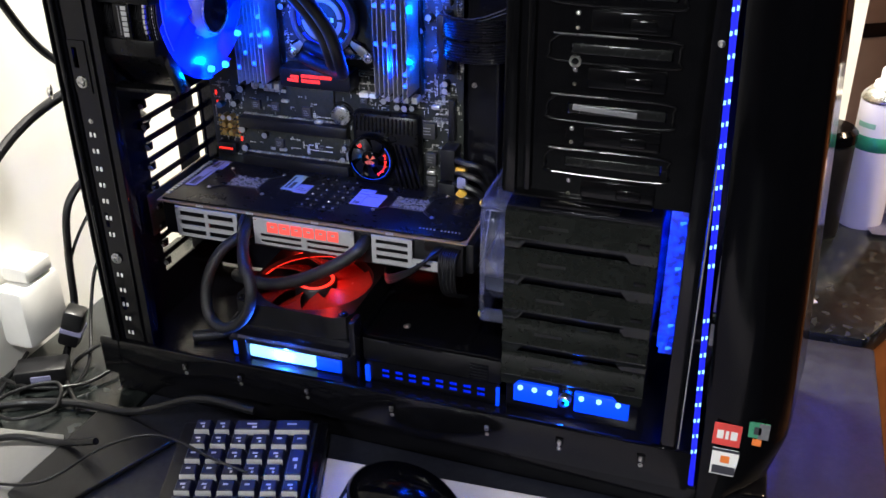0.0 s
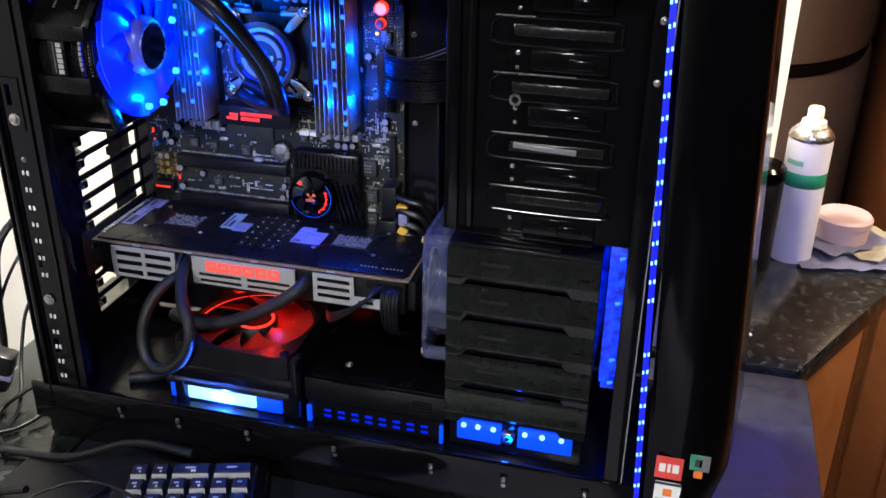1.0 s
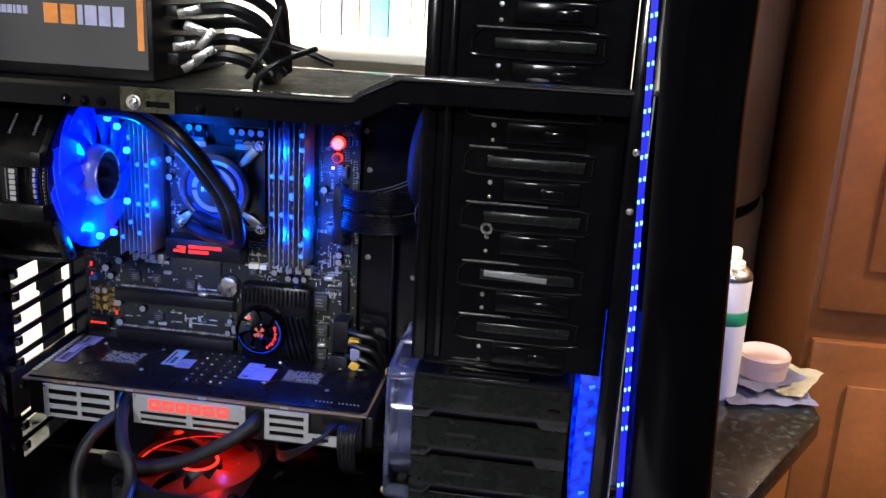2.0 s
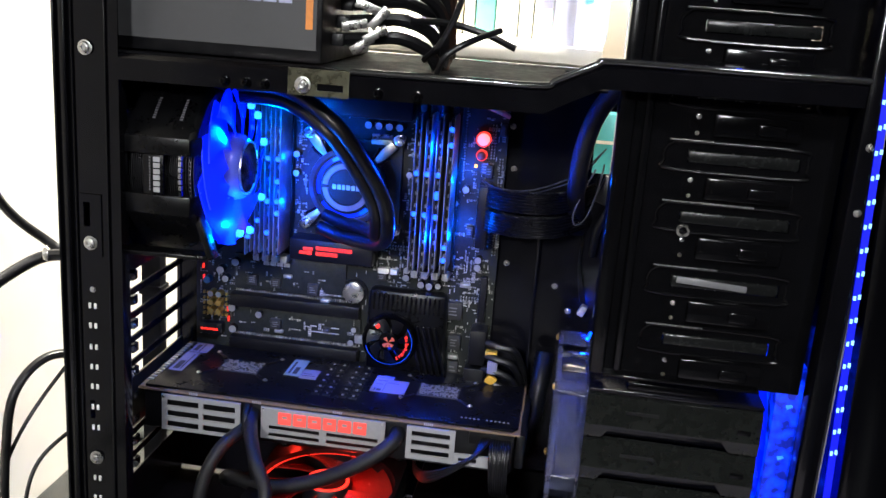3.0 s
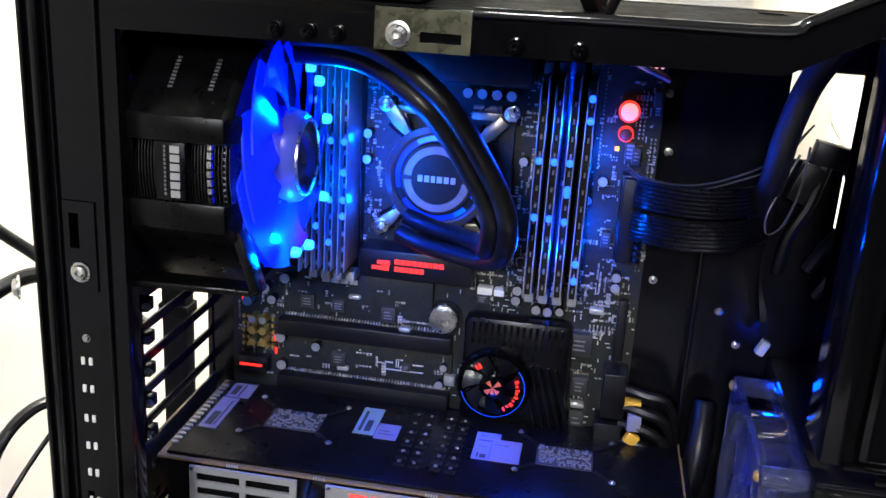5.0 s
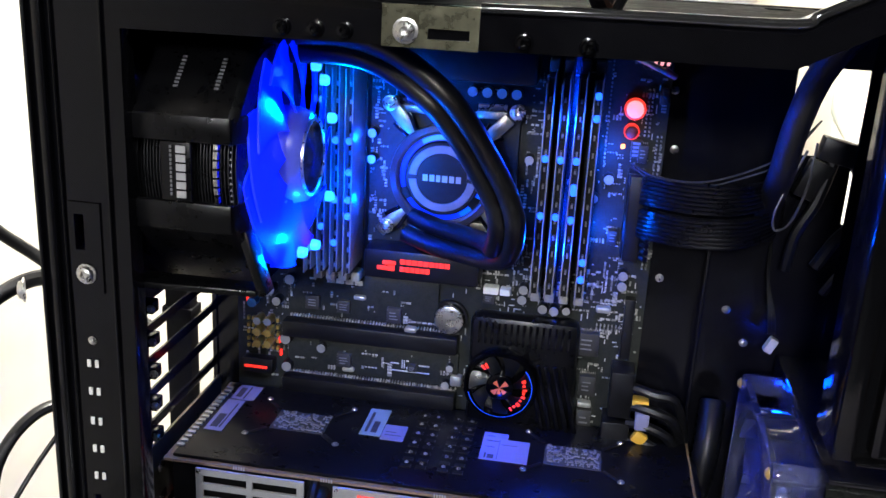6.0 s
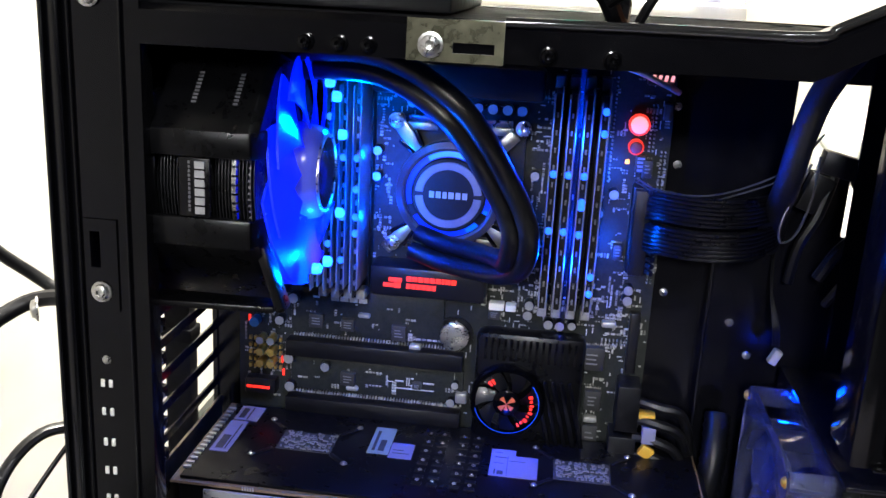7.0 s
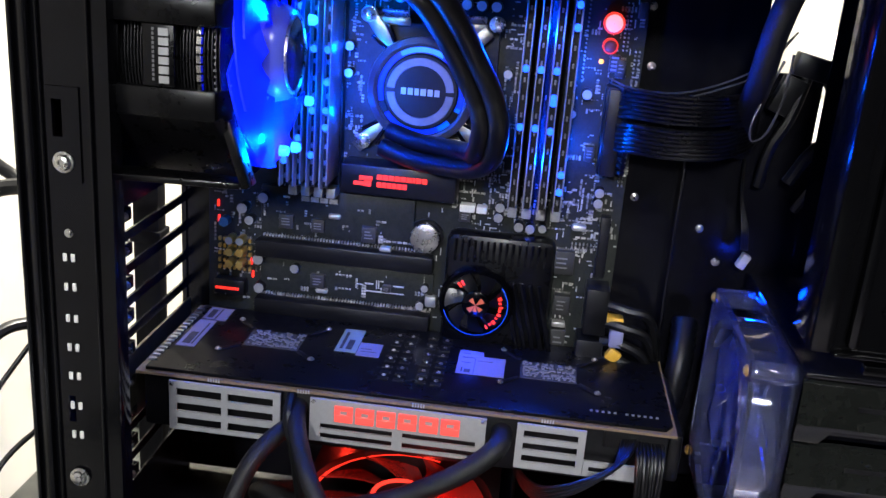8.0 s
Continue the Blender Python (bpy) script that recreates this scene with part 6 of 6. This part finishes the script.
    part("lid", lathe([(0.0295, 0.13), (0.033, 0.132), (0.033, 0.145), (0.028, 0.15), (0.0001, 0.151)], 36, pose(0.672, 0.60, z)), GLOSS, pot)
    PINKP = mat("pale_pink_plastic", (0.36, 0.25, 0.25), 0.4, 0.0, 0.08, 20)
    tub = thing("round_tub", "pink white round plastic tub with lid", "tub", (0.80, 0.70, DESK))
    part("body", lathe([(0.0001, 0.001), (0.034, 0.001), (0.037, 0.026), (0.037, 0.036)], 36, pose(0.806, 0.705, z)), PINKP, tub)
    part("lid", lathe([(0.039, 0.0365), (0.0395, 0.045), (0.036, 0.049), (0.0001, 0.050)], 36, pose(0.806, 0.705, z)), PINKP, tub)
    rr = random.Random(4)
    for i, (cx, cy, w, h, a, m) in enumerate(((0.80, 0.66, 0.13, 0.10, 12, LABEL), (0.835, 0.71, 0.10, 0.12, -28, cols[5]), (0.79, 0.71, 0.12, 0.12, 40, LABEL))):
        bm = bmesh.new()
        n = 8
        vs = [[bm.verts.new((w * (p / n - 0.5), h * (q / n - 0.5), 0.004 * i + 0.006 * rr.random() + 0.012 * abs(p / n - 0.5) ** 2)) for q in range(n + 1)] for p in range(n + 1)]
        for p in range(n):
            for q in range(n):
                bm.faces.new((vs[p][q], vs[p + 1][q], vs[p + 1][q + 1], vs[p][q + 1]))
        bmesh.ops.solidify(bm, geom=bm.faces[:], thickness=0.0006)
        turned(bm, pose(cx, cy, z + 0.001, 0, 0, a))
        solo("wrapper", bm, m, "crumpled pale paper wrapper under the tub", "paper", "wrappers on the counter")
    solo("card", slab([(0.62, 0.37), (0.676, 0.40), (0.66, 0.43), (0.60, 0.42)], z, z + 0.0012, 0), WHITEP, "small white card on the granite", "card", smooth=False)


def desk_things():
    # keyboard, built flat at the origin and then laid down
    kb = thing("keyboard", "black keyboard with dark keys and pale legends", "keyboard")
    # blue light on the tops and paler lit fronts are put into key colours
    keytop = mat("blue_lit_key_top", (0.007, 0.008, 0.020), 0.38, 0.0, 0.3, 200, 0.1)
    legend = mat("key_legend", (0.5, 0.5, 0.5), 0.6)
    side = mat("lit_key_side", (0.34, 0.34, 0.33), 0.5, 0.0, 0.2, 200)
    part("body", slab([(-0.122, -0.155), (0.012, -0.155), (0.016, -0.150), (0.016, -0.005), (0.010, 0.0), (-0.122, 0.0)], 0.0, 0.014, 0.004), MATTE, kb)
    part("edge", box(0.005, 0.0155, -0.148, -0.004, 0.014, 0.0165, 0.001), GLOSS, kb)

    def key(x, y, w, d):
        bm = bmesh.new()
        lo = [bm.verts.new((x + a, y + b, 0.0145)) for a, b in ((0, 0), (w, 0), (w, d), (0, d))]
        hi = [bm.verts.new((x + a, y + b, 0.0235)) for a, b in ((0.0022, 0.0035), (w - 0.0022, 0.0035), (w - 0.0022, d - 0.0012), (0.0022, d - 0.0012))]
        bm.faces.new(hi)
        for i in range(4):
            bm.faces.new((lo[i], lo[(i + 1) % 4], hi[(i + 1) % 4], hi[i]))
        bmesh.ops.bevel(bm, geom=[e for e in bm.edges if e.verts[0] in hi and e.verts[1] in hi], offset=0.0008, segments=1, affect="EDGES")
        k = part("key", bm, keytop, kb, smooth=False)
        # pale sheet paints the lit front of the key
        part("lit_front", turned(box(0.0018, w - 0.0018, -0.0003, 0.0003, 0.0005, 0.0088), pose(x, y + 0.0004, 0.0145, -20)), side, k, smooth=False)
        part("legend", box(x + w * 0.35, x + w * 0.60, y + d * 0.55, y + d * 0.66, 0.02355, 0.0237), legend, k, smooth=False)
        if (int(x * 1000) + int(y * 1000)) % 3:
            part("legend", box(x + w * 0.5, x + w * 0.62, y + d * 0.30, y + d * 0.44, 0.02355, 0.0237), legend, k, smooth=False)
    p = 0.0185
    for r in range(7):
        for c in range(6):
            x, y = -0.015 - p * c, -0.024 - p * r
            if c == 0 and r == 3:
                continue
            if c == 0 and r == 2:
                key(x, y - p, 0.0172, 0.0172 + p)
            elif r == 0 and c in (1, 3):
                continue
            elif r == 0 and c in (0, 2):
                key(x - p, y, 0.0172 + p, 0.0172)
            elif r == 5 and c == 2:
                key(x - p, y - p, 0.0172 + p, 0.0172 + p)
            elif (r, c) in ((5, 3), (6, 2), (6, 3)):
                continue
            else:
                key(x, y, 0.0172, 0.0172)
    kb.matrix_basis = pose(0.217, -0.012, DESK + 0.016, 5.0, 0, 17)

    mouse = thing("mouse", "black glossy computer mouse", "mouse")
    bm = bmesh.new()
    bmesh.ops.create_uvsphere(bm, u_segments=32, v_segments=18, radius=1)
    for v in bm.verts:
        x, y, z = v.co
        z = max(z, -0.25)
        w = 0.039 * (1 + 0.12 * y)
        v.co = Vector((x * w, y * 0.066, (z + 0.25) * 0.031 * (1 - 0.25 * y)))
    shell = part("shell", bm, GLOSS, mouse)
    part("wheel", lathe([(0.0075, -0.003), (0.009, -0.002), (0.009, 0.002), (0.0075, 0.003)], 20, pose(0, 0.030, 0.0200, 0, 90, 0)), RUBBER, mouse)
    part("button_gap", turned(box(-0.0004, 0.0004, 0.012, 0.052, 0.0222, 0.0242), pose(0, 0, 0.0, -6)), MATTE, mouse)
    part("cable", tube([(0.0, 0.054, 0.01), (-0.01, 0.062, 0.008), (-0.04, 0.05, 0.004), (-0.075, 0.052, 0.003), (-0.10, 0.07, 0.004), (-0.13, 0.08, 0.012)], 0.0017, 7), RUBBER, mouse)
    mouse.matrix_basis = pose(0.334, -0.074, DESK + 0.0028, 0, 0, 62)
    solo("mouse_mat", slab([(0.225, -0.36), (0.62, -0.34), (0.56, -0.01), (0.215, -0.028)], DESK + 0.0004, DESK + 0.0024, 0.0008), mat("pale_mat", (0.50, 0.47, 0.52), 0.6, 0.0, 0.1, 80, 0.1), "pale pinkish grey mouse mat on the desk", "mouse mat", smooth=False)
    solo("paper_sheet", slab([(-0.148, -0.30), (0.0, -0.30), (0.035, -0.15), (-0.02, -0.075), (-0.148, -0.095)], DESK + 0.002, DESK + 0.0036, 0.0005), mat("grey_card", (0.12, 0.12, 0.112), 0.6), "grey sheet of card on the granite", "paper", smooth=False)

    plug = thing("plug_adapter", "white plug adapter against the wall", "adapter", (-0.125, 0.06, DESK))
    part("body", box(-0.149, -0.112, 0.002, 0.066, DESK + 0.03, DESK + 0.100, 0.008), WHITEP, plug)
    part("prong_cap", box(-0.148, -0.115, 0.02, 0.06, DESK + 0.1005, DESK + 0.118, 0.004), WHITEP, plug)
    hub = thing("black_connector", "black cable connector block with a pale socket", "connector", (-0.08, 0.03, DESK))
    part("body", turned(box(-0.026, 0.026, -0.015, 0.015, 0, 0.022, 0.003), pose(-0.098, -0.005, DESK + 0.002, 0, 0, 30)), MATTE, hub)
    part("socket", turned(box(-0.010, 0.010, -0.0165, -0.0152, 0.006, 0.016, 0.001), pose(-0.098, -0.005, DESK + 0.002, 0, 0, 30)), LABEL, hub)
    jack = thing("black_plug", "upright black plug with pale collar", "plug", (-0.1, 0.06, DESK))
    part("body", turned(box(-0.011, 0.011, -0.011, 0.011, -0.022, 0.022, 0.004), pose(-0.088, 0.04, DESK + 0.045, 0, 20, 20)), MATTE, jack)
    part("collar", turned(box(-0.0115, 0.0115, -0.0115, 0.0115, -0.003, 0.003, 0.001), pose(-0.088, 0.04, DESK + 0.042, 0, 20, 20)), LABEL, jack)
    runs = (
        ("thick black cable looping from the wall to the case", [(-0.10, -0.10, 1.04), (-0.115, 0.03, 1.11), (-0.09, 0.10, 1.145), (-0.05, 0.11, 1.152), (-0.02, 0.10, 1.15)], 0.0052),
        ("thick black cable hanging down from above", [(-0.13, -0.02, 1.45), (-0.125, 0.05, 1.30), (-0.118, 0.10, 1.20), (-0.09, 0.13, 1.155), (-0.04, 0.13, 1.13), (-0.01, 0.12, 1.12)], 0.0042),
        ("grey cable curving down to the desk", [(-0.06, 0.15, 1.045), (-0.09, 0.12, 1.05), (-0.105, 0.09, 1.025), (-0.11, 0.08, 0.97), (-0.11, 0.07, 0.90), (-0.10, 0.03, DESK + 0.004)], 0.0042),
        ("thin black cable behind the case", [(-0.03, 0.14, 1.10), (-0.075, 0.12, 1.04), (-0.10, 0.09, 0.99), (-0.115, 0.08, 0.94), (-0.10, 0.06, 0.89), (-0.085, 0.045, DESK + 0.06)], 0.0018),
        ("thin black cable down the wall", [(-0.02, 0.15, 1.02), (-0.07, 0.13, 0.98), (-0.10, 0.11, 0.945), (-0.10, 0.085, 0.90), (-0.07, 0.03, DESK + 0.004), (-0.06, -0.03, DESK + 0.004)], 0.002),
        ("black cable lying across the worktop", [(-0.149, -0.10, DESK + 0.008), (-0.10, -0.055, DESK + 0.007), (-0.04, -0.035, DESK + 0.008), (0.03, -0.03, DESK + 0.010), (0.10, -0.022, DESK + 0.036), (0.16, -0.020, DESK + 0.034)], 0.0042),
        ("black cable looping over the grey card", [(-0.148, -0.20, DESK + 0.006), (-0.10, -0.13, DESK + 0.008), (-0.06, -0.10, DESK + 0.01), (-0.01, -0.09, DESK + 0.008), (0.04, -0.10, DESK + 0.03)], 0.0034),
        ("thin wire lying over the keyboard", [(-0.12, -0.16, DESK + 0.006), (-0.04, -0.155, DESK + 0.006), (0.02, -0.15, DESK + 0.02), (0.06, -0.11, DESK + 0.038), (0.10, -0.085, DESK + 0.040), (0.17, -0.10, DESK + 0.040), (0.22, -0.09, DESK + 0.02)], 0.0014),
        ("tangled thin cable by the case foot", [(-0.14, -0.02, DESK + 0.005), (-0.09, -0.03, DESK + 0.012), (-0.05, 0.0, DESK + 0.006), (-0.035, 0.04, DESK + 0.012), (-0.06, 0.06, DESK + 0.02), (-0.08, 0.01, DESK + 0.008), (-0.03, -0.04, DESK + 0.005)], 0.0022),
        ("thin cable curled on the worktop", [(-0.149, 0.03, DESK + 0.004), (-0.12, -0.05, DESK + 0.006), (-0.08, -0.08, DESK + 0.012), (-0.05, -0.05, DESK + 0.01), (-0.07, -0.02, DESK + 0.016), (-0.11, -0.06, DESK + 0.012), (-0.08, -0.14, DESK + 0.006)], 0.002),
        ("thin cable curl beside the mouse", [(0.16, -0.02, DESK + 0.005), (0.21, -0.02, DESK + 0.012), (0.232, -0.035, DESK + 0.01), (0.225, -0.06, DESK + 0.008), (0.20, -0.05, DESK + 0.008)], 0.0016),
    )
    for label, pts, r in runs:
        solo("cable", tube(pts, r, 9), RUBBER, label, "cable")
    solo("dark_cloth", slab([(-0.015, -0.16), (0.03, -0.19), (0.09, -0.05), (-0.01, -0.025)], DESK + 0.0015, DESK + 0.006, 0.002), MATTE, "small black cloth under the keyboard", "cloth", smooth=False)


room()
desk_and_counter()
computer_case()
drive_bays()
mainboard()
memory_modules()
liquid_cooler()
graphics_card()
power_cables()
lower_chamber()
power_supply()
things_behind()
desk_things()
